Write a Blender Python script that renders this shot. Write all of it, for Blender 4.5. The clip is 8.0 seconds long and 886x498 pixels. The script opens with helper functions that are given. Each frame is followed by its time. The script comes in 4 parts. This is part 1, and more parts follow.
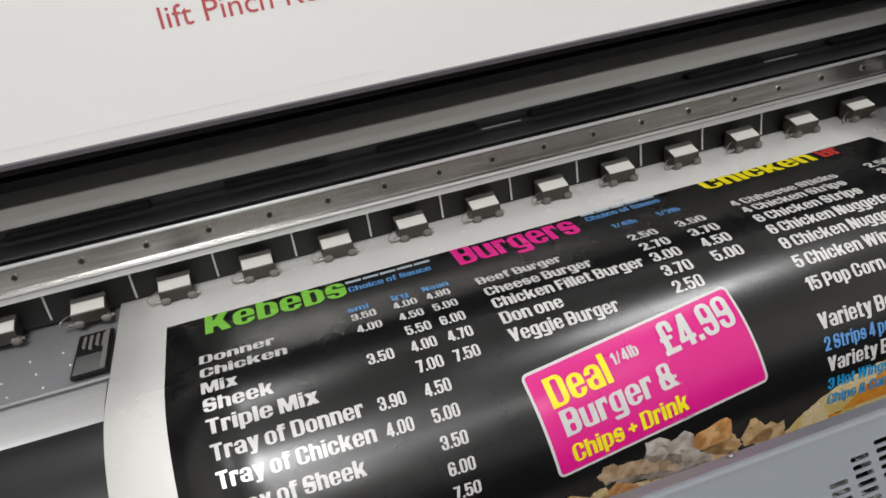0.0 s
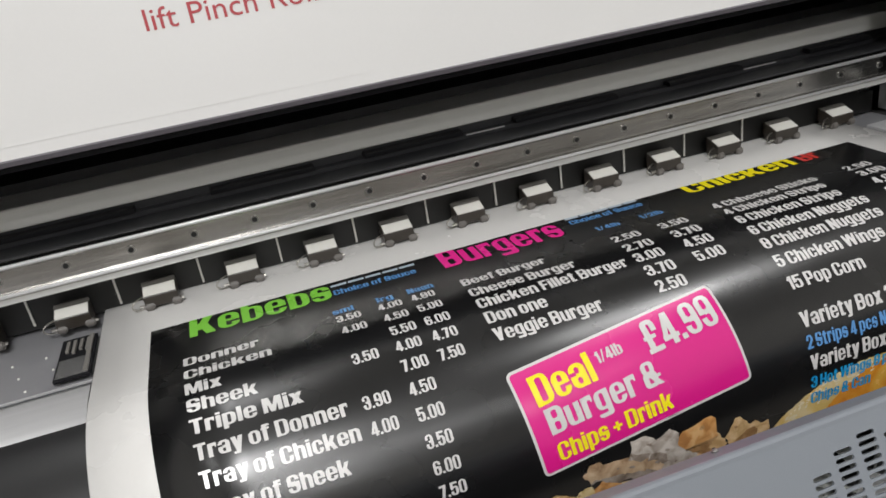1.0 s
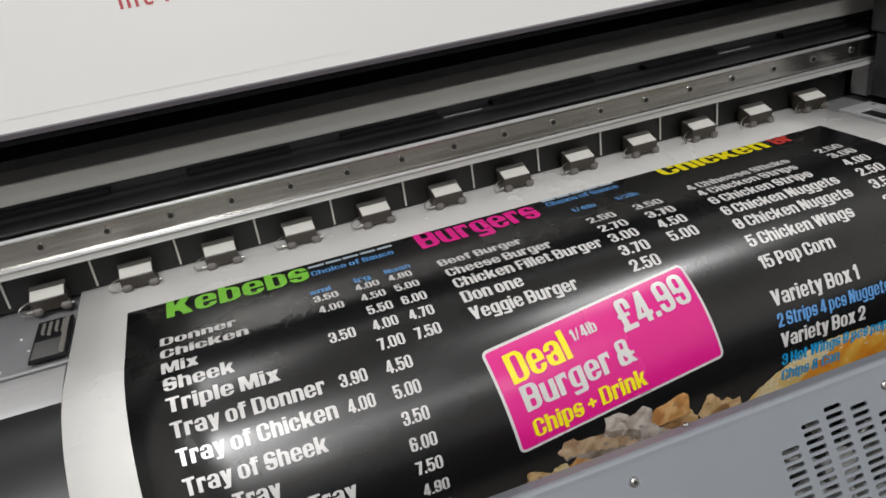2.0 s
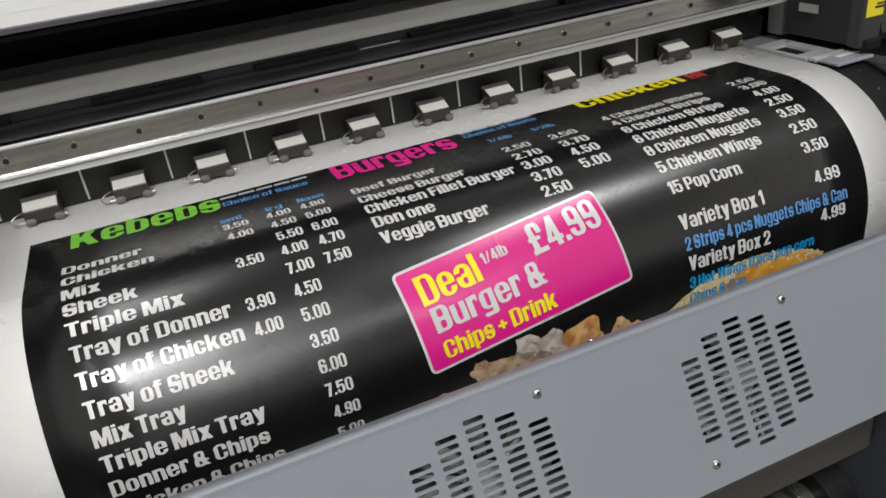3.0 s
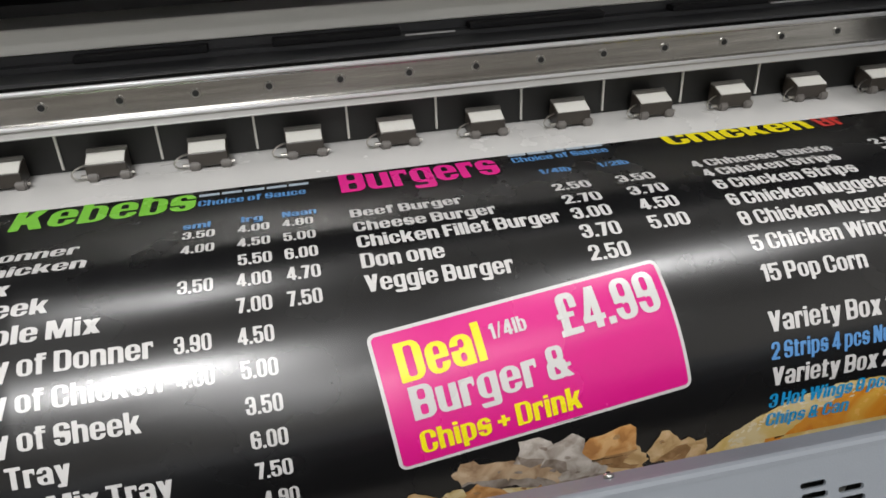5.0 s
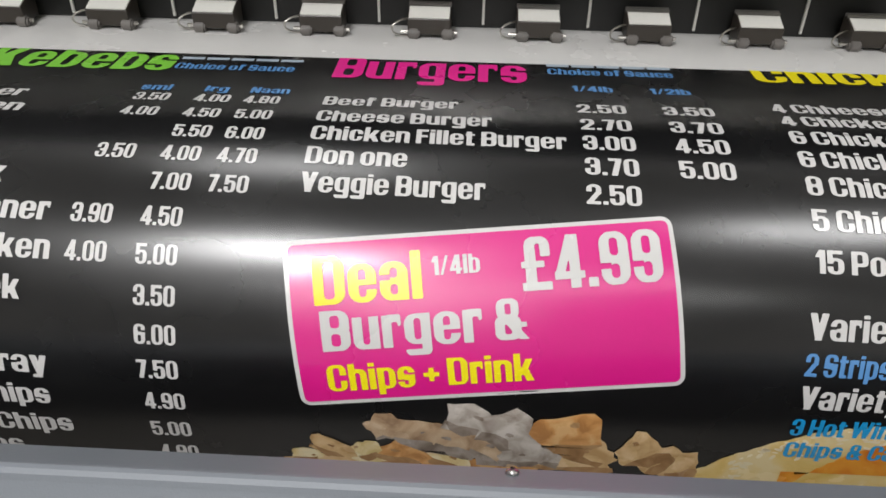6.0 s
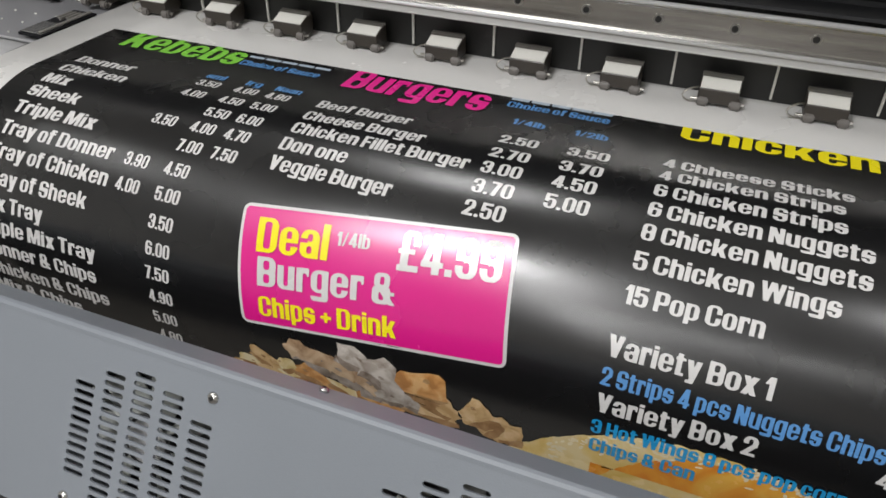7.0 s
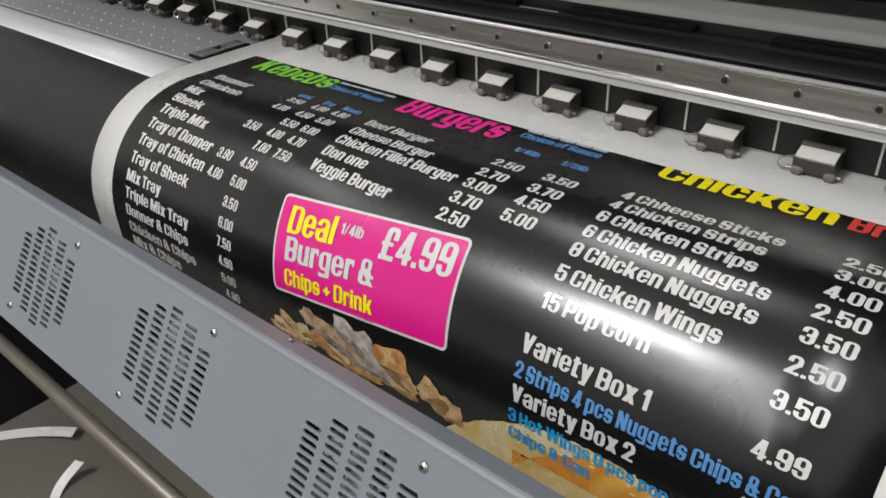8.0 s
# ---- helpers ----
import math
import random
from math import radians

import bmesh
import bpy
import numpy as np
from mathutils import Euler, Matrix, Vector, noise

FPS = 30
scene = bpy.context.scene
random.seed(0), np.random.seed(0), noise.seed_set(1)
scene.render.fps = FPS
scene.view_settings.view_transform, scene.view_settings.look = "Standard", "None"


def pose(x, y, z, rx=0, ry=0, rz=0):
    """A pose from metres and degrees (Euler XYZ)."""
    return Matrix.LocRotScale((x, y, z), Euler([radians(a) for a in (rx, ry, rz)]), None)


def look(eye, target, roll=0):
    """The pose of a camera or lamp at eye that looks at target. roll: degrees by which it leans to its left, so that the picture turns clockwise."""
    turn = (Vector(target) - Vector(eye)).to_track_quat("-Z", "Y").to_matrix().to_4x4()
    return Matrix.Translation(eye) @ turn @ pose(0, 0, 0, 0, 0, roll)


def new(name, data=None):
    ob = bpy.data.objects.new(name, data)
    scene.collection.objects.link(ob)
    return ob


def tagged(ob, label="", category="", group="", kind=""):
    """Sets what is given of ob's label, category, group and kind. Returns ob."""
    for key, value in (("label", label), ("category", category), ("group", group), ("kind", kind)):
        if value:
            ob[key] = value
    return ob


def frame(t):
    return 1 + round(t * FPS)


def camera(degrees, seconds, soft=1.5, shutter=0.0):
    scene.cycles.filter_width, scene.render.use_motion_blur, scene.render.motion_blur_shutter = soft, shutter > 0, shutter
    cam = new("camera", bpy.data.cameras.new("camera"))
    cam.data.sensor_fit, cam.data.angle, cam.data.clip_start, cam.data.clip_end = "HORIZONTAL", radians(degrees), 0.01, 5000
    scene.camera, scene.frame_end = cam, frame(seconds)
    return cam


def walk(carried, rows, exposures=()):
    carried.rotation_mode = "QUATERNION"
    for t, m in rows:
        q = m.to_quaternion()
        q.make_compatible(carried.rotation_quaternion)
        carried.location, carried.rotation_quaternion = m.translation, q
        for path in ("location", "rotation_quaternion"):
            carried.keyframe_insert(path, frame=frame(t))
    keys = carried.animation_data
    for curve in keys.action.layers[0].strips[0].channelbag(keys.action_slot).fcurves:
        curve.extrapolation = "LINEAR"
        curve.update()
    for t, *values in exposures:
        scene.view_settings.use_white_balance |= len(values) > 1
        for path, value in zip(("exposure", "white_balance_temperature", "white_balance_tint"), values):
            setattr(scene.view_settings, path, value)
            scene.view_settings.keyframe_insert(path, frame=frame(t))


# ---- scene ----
import functools

cam = camera(60.5, 8.0, soft=1.65)
PATH = [
    (0, (0.164, -0.748, 1.301), (0.588, 1.0, 0.426), -9.1),
    (0.5, (0.154, -0.752, 1.279), (0.622, 1.011, 0.456), -9.0),
    (1, (0.163, -0.76, 1.284), (0.627, 1.002, 0.459), -9.0),
    (1.2, (0.161, -0.762, 1.286), (0.63, 0.998, 0.458), -8.9),
    (2.3, (0.167, -0.773, 1.267), (0.692, 0.948, 0.394), -8.3),
    (2.5, (0.169, -0.776, 1.259), (0.715, 0.929, 0.367), -8.0),
    (3, (0.189, -0.797, 1.235), (0.781, 0.867, 0.297), -7.7),
    (3.5, (0.223, -0.821, 1.239), (0.956, 0.759, 0.257), -6.9),
    (4, (0.238, -0.818, 1.25), (1.017, 0.761, 0.303), -5.6),
    (4.5, (0.253, -0.753, 1.24), (0.87, 0.91, 0.316), -4.7),
    (4.7, (0.268, -0.715, 1.227), (0.764, 0.988, 0.302), -3.9),
    (5.8, (0.419, -0.592, 1.153), (0.45, 1.072, 0.044), 0.7),
    (6, (0.437, -0.594, 1.148), (0.367, 1.063, 0.031), 0.9),
    (6.5, (0.528, -0.635, 1.169), (0.201, 0.963, 0.013), 1.7),
    (7, (0.663, -0.654, 1.225), (0.05, 0.862, 0.073), 0.6),
    (7.5, (0.806, -0.639, 1.2325), (-0.131, 0.758, 0.1505), -1.25),
    (8, (0.886, -0.6385, 1.245), (-0.2585, 0.6295, 0.2045), -2.75),
]
EXPOSURES = [(0, -1.76), (2.3, -1.83), (3, -1.83), (4, -1.74), (4.7, -1.66), (5.8, -1.72), (8, -1.76)]
walk(cam, [(t, look(eye, target, roll)) for t, eye, target, roll in PATH], EXPOSURES)

# ---- world, lights ----
world = bpy.data.worlds.new("world")
scene.world = world
world.use_nodes = True
world.node_tree.nodes["Background"].inputs[0].default_value = (0.9, 0.95, 1.0, 1)
world.node_tree.nodes["Background"].inputs[1].default_value = 0.05


def lamp(name, x, y, z, sx, sy, watts, colour=(0.987, 0.98, 0.98)):
    """A ceiling lamp that shines down from its fixture."""
    data = bpy.data.lights.new(name, "AREA")
    data.shape, data.size, data.size_y, data.energy, data.color = "RECTANGLE", sx, sy, watts, colour
    ob = new(name, data)
    ob.matrix_world = pose(x, y, z)
    return ob


CEILING = 3.70
# all out of view; the last, far left, is added fill with no known source
LAMPS = [(-0.38, -2.22, 0.74, 0.55, 265), (-0.28, 0.50, 0.72, 0.50, 42), (0.05, -3.2, 0.16, 1.5, 85), (0.30, -5.3, 0.16, 1.5, 95), (0.55, -7.4, 0.16, 1.5, 105), (0.9, -4.2, 3.4, 0.16, 125), (2.1, -1.1, 0.9, 0.40, 95), (-2.3, -1.4, 0.30, 1.2, 30)]
for lx, ly, sx, sy, watts in LAMPS:
    lamp("ceiling_lamp_light", lx, ly, CEILING - 0.075, sx, sy, watts)

# ---- materials ----


def material(name, colour, rough=0.5, metal=0.0, vary=0.08, scale=40.0, fine=400.0, bump=0.0, coat=0.0, coat_rough=0.1,
             streak=None, spec=0.5, aniso=0.0):
    """A surface of one base colour with variation at two scales, and fine relief."""
    m = bpy.data.materials.new(name)
    m.use_nodes = True
    nt = m.node_tree
    n, l = nt.nodes, nt.links
    b = n["Principled BSDF"]
    b.inputs["Metallic"].default_value = metal
    b.inputs["Coat Weight"].default_value = coat
    b.inputs["Coat Roughness"].default_value = coat_rough
    b.inputs["Specular IOR Level"].default_value = spec
    b.inputs["Anisotropic"].default_value = aniso
    tc = n.new("ShaderNodeTexCoord")
    mp = n.new("ShaderNodeMapping")
    l.new(tc.outputs["Object"], mp.inputs[0])
    if streak:
        mp.inputs["Scale"].default_value = streak
    a, c = n.new("ShaderNodeTexNoise"), n.new("ShaderNodeTexNoise")
    a.inputs["Scale"].default_value, a.inputs["Detail"].default_value = scale, 5
    c.inputs["Scale"].default_value, c.inputs["Detail"].default_value = fine, 3
    l.new(mp.outputs[0], a.inputs["Vector"])
    l.new(mp.outputs[0], c.inputs["Vector"])
    mix = n.new("ShaderNodeMath")
    mix.operation = "MULTIPLY_ADD"
    l.new(c.outputs["Fac"], mix.inputs[0])
    mix.inputs[1].default_value = 0.5
    l.new(a.outputs["Fac"], mix.inputs[2])
    ramp = n.new("ShaderNodeMapRange")
    ramp.inputs["From Min"].default_value, ramp.inputs["From Max"].default_value = 0.35, 1.15
    ramp.inputs["To Min"].default_value, ramp.inputs["To Max"].default_value = 1 - vary, 1 + vary
    l.new(mix.outputs[0], ramp.inputs["Value"])
    mul = n.new("ShaderNodeVectorMath")
    mul.operation = "SCALE"
    mul.inputs[0].default_value = colour
    l.new(ramp.outputs[0], mul.inputs["Scale"])
    l.new(mul.outputs[0], b.inputs["Base Color"])
    rr = n.new("ShaderNodeMapRange")
    rr.inputs["From Min"].default_value, rr.inputs["From Max"].default_value = 0.3, 0.7
    rr.inputs["To Min"].default_value, rr.inputs["To Max"].default_value = rough * 0.88, min(1, rough * 1.12)
    l.new(a.outputs["Fac"], rr.inputs["Value"])
    l.new(rr.outputs[0], b.inputs["Roughness"])
    if bump:
        bp = n.new("ShaderNodeBump")
        bp.inputs["Strength"].default_value = bump
        bp.inputs["Distance"].default_value = 0.001
        l.new(c.outputs["Fac"], bp.inputs["Height"])
        l.new(bp.outputs[0], b.inputs["Normal"])
    return m


def blotched(name, colours, rough=0.3, scale=60.0):
    """A printed photograph's surface: patches of several colours."""
    m = material(name, colours[0], rough)
    nt = m.node_tree
    n, l = nt.nodes, nt.links
    tc, a, r = n.new("ShaderNodeTexCoord"), n.new("ShaderNodeTexNoise"), n.new("ShaderNodeValToRGB")
    a.inputs["Scale"].default_value, a.inputs["Detail"].default_value, a.inputs["Distortion"].default_value = scale, 6, 0.6
    l.new(tc.outputs["Object"], a.inputs["Vector"])
    l.new(a.outputs["Fac"], r.inputs[0])
    e = r.color_ramp.elements
    while len(e) < len(colours):
        e.new(0.5)
    for i, c in enumerate(colours):
        e[i].position, e[i].color = 0.36 + 0.28 * i / (len(colours) - 1), (*c, 1)
    l.new(r.outputs[0], n["Principled BSDF"].inputs["Base Color"])
    return m


VINYL = dict(rough=0.265, vary=0.03, scale=12, fine=250, spec=0.85)
M_MEDIA = material("white_vinyl", (0.74, 0.73, 0.71), **VINYL)
M_INK = material("black_ink", (0.006, 0.006, 0.0065), rough=0.265, vary=0.03, scale=12, fine=250, spec=0.85)
M_WHITE_INK = material("white_letter", (0.60, 0.59, 0.58), **VINYL)
M_PINK = material("magenta_ink", (0.66, 0.010, 0.225), **VINYL)
M_HOT = material("pink_letter", (0.80, 0.02, 0.28), **VINYL)
M_YELLOW = material("yellow_ink", (0.86, 0.74, 0.01), **VINYL)
M_GREEN = material("green_ink", (0.22, 0.60, 0.06), **VINYL)
M_BLUE = material("blue_ink", (0.10, 0.27, 0.56), **VINYL)
M_CYAN = material("cyan_ink", (0.01, 0.30, 0.62), **VINYL)
M_RED = material("red_ink", (0.62, 0.05, 0.04), **VINYL)
M_CHIP = blotched("printed_chip", [(0.50, 0.31, 0.13), (0.64, 0.43, 0.21), (0.72, 0.52, 0.29)], 0.26, 80)
M_CHIP_PALE = blotched("printed_pale_chip", [(0.62, 0.47, 0.20), (0.72, 0.58, 0.30), (0.78, 0.68, 0.44)], 0.26, 85)
M_CHIP_DARK = blotched("printed_brown_chip", [(0.42, 0.19, 0.06), (0.60, 0.30, 0.10), (0.70, 0.42, 0.18)], 0.26, 80)
M_CHIP_SHADE = blotched("printed_chip_shade", [(0.24, 0.125, 0.045), (0.36, 0.20, 0.085), (0.46, 0.28, 0.13)], 0.26, 60)
M_MEAT = blotched("printed_meat", [(0.30, 0.25, 0.21), (0.46, 0.41, 0.36), (0.62, 0.57, 0.52)], 0.26, 70)
M_MEAT_BROWN = blotched("printed_brown_meat", [(0.30, 0.19, 0.11), (0.48, 0.33, 0.20), (0.60, 0.45, 0.30)], 0.26, 60)
M_MEAT_SHADE = blotched("printed_meat_shade", [(0.17, 0.13, 0.10), (0.27, 0.22, 0.18), (0.36, 0.31, 0.27)], 0.26, 70)
M_BUN = blotched("printed_bun", [(0.62, 0.17, 0.012), (0.74, 0.30, 0.025), (0.80, 0.44, 0.07)], 0.26, 28)
M_BUN_PALE = blotched("printed_bun_rim", [(0.64, 0.42, 0.10), (0.74, 0.54, 0.20), (0.76, 0.62, 0.34)], 0.26, 26)
M_SEED = material("printed_seed", (0.80, 0.70, 0.48), **VINYL)
M_GREY = material("grey_powder_coat", (0.205, 0.224, 0.250), 0.48, vary=0.05, scale=6, fine=900, bump=0.12)
M_SIDE = material("slate_powder_coat", (0.050, 0.055, 0.068), 0.5, vary=0.06, scale=8, fine=900, bump=0.15)
M_HOOD = material("white_hood_paint", (0.70, 0.695, 0.685), 0.34, vary=0.02, scale=4, fine=300, bump=0.03)
M_RIM = material("mauve_grey_rim", (0.13, 0.12, 0.135), 0.4, vary=0.05)
M_BLACK = material("black_paint", (0.008, 0.008, 0.010), 0.6, vary=0.2, spec=0.25)
M_DARK = material("dark_anodised", (0.036, 0.037, 0.041), 0.45, vary=0.12, scale=15, streak=(0.15, 1, 1))
M_PLATE = material("black_suction_plate", (0.014, 0.014, 0.013), 0.5, vary=0.2, bump=0.1)
# long light and dark streaks in the colour stand for the rail's patchy reflections
M_ALU = material("glint_streaked_aluminium", (0.56, 0.55, 0.53), 0.21, 1.0, vary=0.38, scale=55, streak=(0.10, 3, 3), fine=300, bump=0.06)
M_ALU_DULL = material("dull_aluminium", (0.68, 0.68, 0.69), 0.40, 0.35, vary=0.10, scale=25, streak=(0.1, 4, 4), fine=400, bump=0.08)
M_LIP = material("pale_rail_lip", (0.42, 0.415, 0.40), 0.42, 0.15, vary=0.08, scale=20, streak=(0.1, 4, 4))
M_BEAM = material("pale_beam_face", (0.80, 0.80, 0.77), 0.5, 0.0, vary=0.08, scale=20, streak=(0.1, 3, 3))
M_PLATEN = material("grey_platen", (0.34, 0.34, 0.355), 0.42, 0.35, vary=0.10, scale=30, fine=700, bump=0.1)
M_RUBBER = material("black_heater_drum", (0.013, 0.013, 0.0135), 0.42, spec=0.4, vary=0.18, scale=18, fine=500, bump=0.08)
M_WHEEL = material("grey_rubber_wheel", (0.13, 0.12, 0.11), 0.45, vary=0.15, scale=90)
M_ROLLER = material("bronze_black_plastic", (0.032, 0.026, 0.020), 0.38, vary=0.15, scale=90, bump=0.05)
M_PAD = material("pale_roller_top", (0.78, 0.77, 0.72), 0.35, vary=0.06)
M_WIRE = material("spring_steel", (0.55, 0.53, 0.49), 0.3, 1.0, vary=0.1)
M_STEEL = material("screw_steel", (0.50, 0.49, 0.47), 0.28, 1.0, vary=0.1)
M_HOLE = material("screw_hole_black", (0.01, 0.01, 0.01), 0.6)
M_LINE = material("white_line", (0.76, 0.75, 0.70), 0.5)
M_CARR = material("charcoal_plastic", (0.040, 0.040, 0.041), 0.48, vary=0.10, scale=10, fine=900, bump=0.2)
M_CARR_LOW = material("dark_charcoal_plastic", (0.024, 0.024, 0.025), 0.42, vary=0.12, scale=12, fine=900, bump=0.15)
M_LABEL = material("yellow_label", (0.83, 0.70, 0.02), 0.4)
M_SILVER = material("silver_badge", (0.60, 0.60, 0.60), 0.3, 0.6)
M_BLUE_CAP = material("blue_cap", (0.22, 0.32, 0.80), 0.4)
M_DECK = material("grey_deck", (0.060, 0.058, 0.055), 0.5, vary=0.1, scale=12, fine=600, bump=0.15)
M_WALL = material("white_wall", (0.66, 0.65, 0.62), 0.8, vary=0.04, scale=2, fine=60)
M_CEIL = material("white_ceiling", (0.72, 0.72, 0.70), 0.85, vary=0.03, scale=2, fine=60)
M_FLOOR = material("brown_grey_floor", (0.135, 0.122, 0.105), 0.42, vary=0.15, scale=3, fine=80, bump=0.05)
M_CHROME = material("clear_clip", (0.42, 0.42, 0.42), 0.2, 0.8, vary=0.1)
M_FIXT = material("white_fixture", (0.78, 0.78, 0.77), 0.5)
M_TAUPE = material("taupe_beam_paint", (0.085, 0.080, 0.070), 0.5, vary=0.15, scale=20)
M_RIDGE = material("smoky_plastic", (0.20, 0.19, 0.175), 0.3, vary=0.1)
M_DULL_STEEL = material("oily_steel", (0.22, 0.22, 0.19), 0.32, 0.8, vary=0.35, scale=40)
M_CLEAR = material("lavender_clear_plate", (0.40, 0.40, 0.45), 0.2, 0.2, vary=0.1)
M_BRASS = material("pale_steel_tube", (0.20, 0.18, 0.15), 0.45, 0.5, vary=0.1)
M_INNER = material("fan_inside", (0.035, 0.036, 0.036), 0.6, vary=0.3, scale=60)
M_BLADE = material("grey_fan_blade", (0.30, 0.31, 0.29), 0.45, vary=0.25, scale=50)
M_PALE_BLUE = material("pale_blue_ink", (0.42, 0.50, 0.58), **VINYL)

# ---- mesh helpers ----


def finish(name, bm, mat, smooth=False):
    bmesh.ops.recalc_face_normals(bm, faces=bm.faces[:])
    me = bpy.data.meshes.new(name)
    bm.to_mesh(me)
    bm.free()
    me.materials.append(mat)
    if smooth:
        me.polygons.foreach_set("use_smooth", [True] * len(me.polygons))
        me.update()
    return me


def part(name, bm, mat, parent, label="", smooth=False):
    """One mesh object under a thing or a part."""
    ob = new(name, finish(name, bm, mat, smooth))
    ob.parent = parent
    if label:
        tagged(ob, label)
    return ob


def share(name, me, parent, m):
    """A part that shares a mesh that stands already."""
    ob = new(name, me)
    ob.parent = parent
    ob.matrix_basis = m
    return ob


def thing(name, label, category, x=0, y=0, z=0, group="", kind=""):
    ob = new(name)
    ob.empty_display_size = 0.05
    ob.location = (x, y, z)
    return tagged(ob, label, category, group, kind)


def add_box(bm, x0, x1, y0, y1, z0, z1, bevel=0.0, segments=2):
    r = bmesh.ops.create_cube(bm, size=1)
    bmesh.ops.scale(bm, vec=(x1 - x0, y1 - y0, z1 - z0), verts=r["verts"])
    bmesh.ops.translate(bm, vec=((x0 + x1) / 2, (y0 + y1) / 2, (z0 + z1) / 2), verts=r["verts"])
    if bevel:
        edges = list({e for v in r["verts"] for e in v.link_edges})
        bmesh.ops.bevel(bm, geom=edges, offset=bevel, segments=segments, affect="EDGES", profile=0.5)
    return bm


def box(*a, **k):
    return add_box(bmesh.new(), *a, **k)


def add_rod(bm, a, b, r, n=16, r2=None):
    """A round bar from a to b."""
    a, b = Vector(a), Vector(b)
    q = (b - a).to_track_quat("Z", "Y").to_matrix().to_4x4()
    m = Matrix.Translation((a + b) / 2) @ q
    bmesh.ops.create_cone(bm, cap_ends=True, segments=n, radius1=r, radius2=r if r2 is None else r2, depth=(b - a).length, matrix=m)
    return bm


def rod(*a, **k):
    return add_rod(bmesh.new(), *a, **k)


def extrude_x(points, x0, x1):
    """A bar along x whose section is the outline (y, z)."""
    bm = bmesh.new()
    a = [bm.verts.new((x0, y, z)) for y, z in points]
    b = [bm.verts.new((x1, y, z)) for y, z in points]
    bm.faces.new(a)
    bm.faces.new(b[::-1])
    for i in range(len(points)):
        j = (i + 1) % len(points)
        bm.faces.new((a[i], b[i], b[j], a[j]))
    return bm


def sheet(section, x0, x1, thick, nx=1, skew=None):
    """A bent sheet along x: section is a line of (y, z) points; thick is laid to its right-hand side."""
    bm = bmesh.new()
    pts = [Vector(p) for p in section]
    back = []
    for i, p in enumerate(pts):
        d = (pts[min(i + 1, len(pts) - 1)] - pts[max(i - 1, 0)]).normalized()
        back.append(p + Vector((-d.y, d.x)) * thick)
    loop = pts + back[::-1]
    rings = []
    for k in range(nx + 1):
        x = x0 + (x1 - x0) * k / nx
        dy = skew(x) if skew else 0.0
        rings.append([bm.verts.new((x, p.x + dy, p.y)) for p in loop])
    n = len(loop)
    for a, b in zip(rings, rings[1:]):
        for i in range(n):
            bm.faces.new((a[i], a[(i + 1) % n], b[(i + 1) % n], b[i]))
    for r in (rings[0], rings[-1]):
        for i in range(len(pts) - 1):
            bm.faces.new((r[i], r[i + 1], r[n - 2 - i], r[n - 1 - i]))
    return bm


# ---- heavy narrow letters, each one cut from bars and rounded slots ----
STEM, BAR, XH, LW, CW = 0.208, 0.142, 0.80, 0.565, 0.62
STEP = 1 / 44
GX, GY = np.meshgrid(np.arange(-0.10, 1.16, STEP), np.arange(-0.34, 1.12, STEP))


def rect(x0, x1, y0, y1):
    """How far each grid point lies inside a rectangle."""
    return np.minimum(np.minimum(GX - x0, x1 - GX), np.minimum(GY - y0, y1 - GY))


def slot(x0, x1, y0, y1, r=0.05):
    """The same for a rectangle with round corners."""
    r = min(r, (x1 - x0) / 2, (y1 - y0) / 2)
    dx = np.abs(GX - (x0 + x1) / 2) - (x1 - x0) / 2 + r
    dy = np.abs(GY - (y0 + y1) / 2) - (y1 - y0) / 2 + r
    return r - np.hypot(np.maximum(dx, 0), np.maximum(dy, 0)) - np.minimum(np.maximum(dx, dy), 0)


def slant(xa, ya, xb, yb, w):
    """A leaning stroke of level width w, cut level at both heights."""
    k = (xb - xa) / (yb - ya)
    across = (w / 2 - np.abs(GX - xa - (GY - ya) * k)) / math.hypot(1, k)
    return np.minimum(across, np.minimum(GY - ya, yb - GY))


def both(*shapes):
    return functools.reduce(np.maximum, shapes)


def less(shape, *holes):
    return functools.reduce(lambda a, b: np.minimum(a, -b), holes, shape)


def ring(w, y0, y1, r=0.25):
    return less(slot(0, w, y0, y1, r), slot(STEM, w - STEM, y0 + BAR * 0.80, y1 - BAR * 0.80, 0.08))


def arch(a, b, top=XH):
    return np.minimum(less(slot(a, b, -0.5, top, 0.21), slot(a + STEM, b - STEM, -0.6, top - BAR, 0.08)), GY)


def two_slots(w, top, low, high):
    """A solid letter body with a lower and an upper slot."""
    return less(slot(0, w, 0, top, 0.24), slot(STEM, w - STEM, 0.12, low, 0.08), slot(STEM, w - STEM, high, top - 0.12, 0.08))


def side(x, y0, y1):
    return rect(-0.2, x, y0, y1) if x < 0.3 else rect(x, 1.2, y0, y1)


def turned(shape, w):
    """The shape turned half round about the middle of a capital of width w."""
    gx = np.rint((w - GX + 0.10) / STEP).astype(int).clip(0, GX.shape[1] - 1)
    gy = np.rint((1 - GY + 0.34) / STEP).astype(int).clip(0, GX.shape[0] - 1)
    return shape[gy, gx]


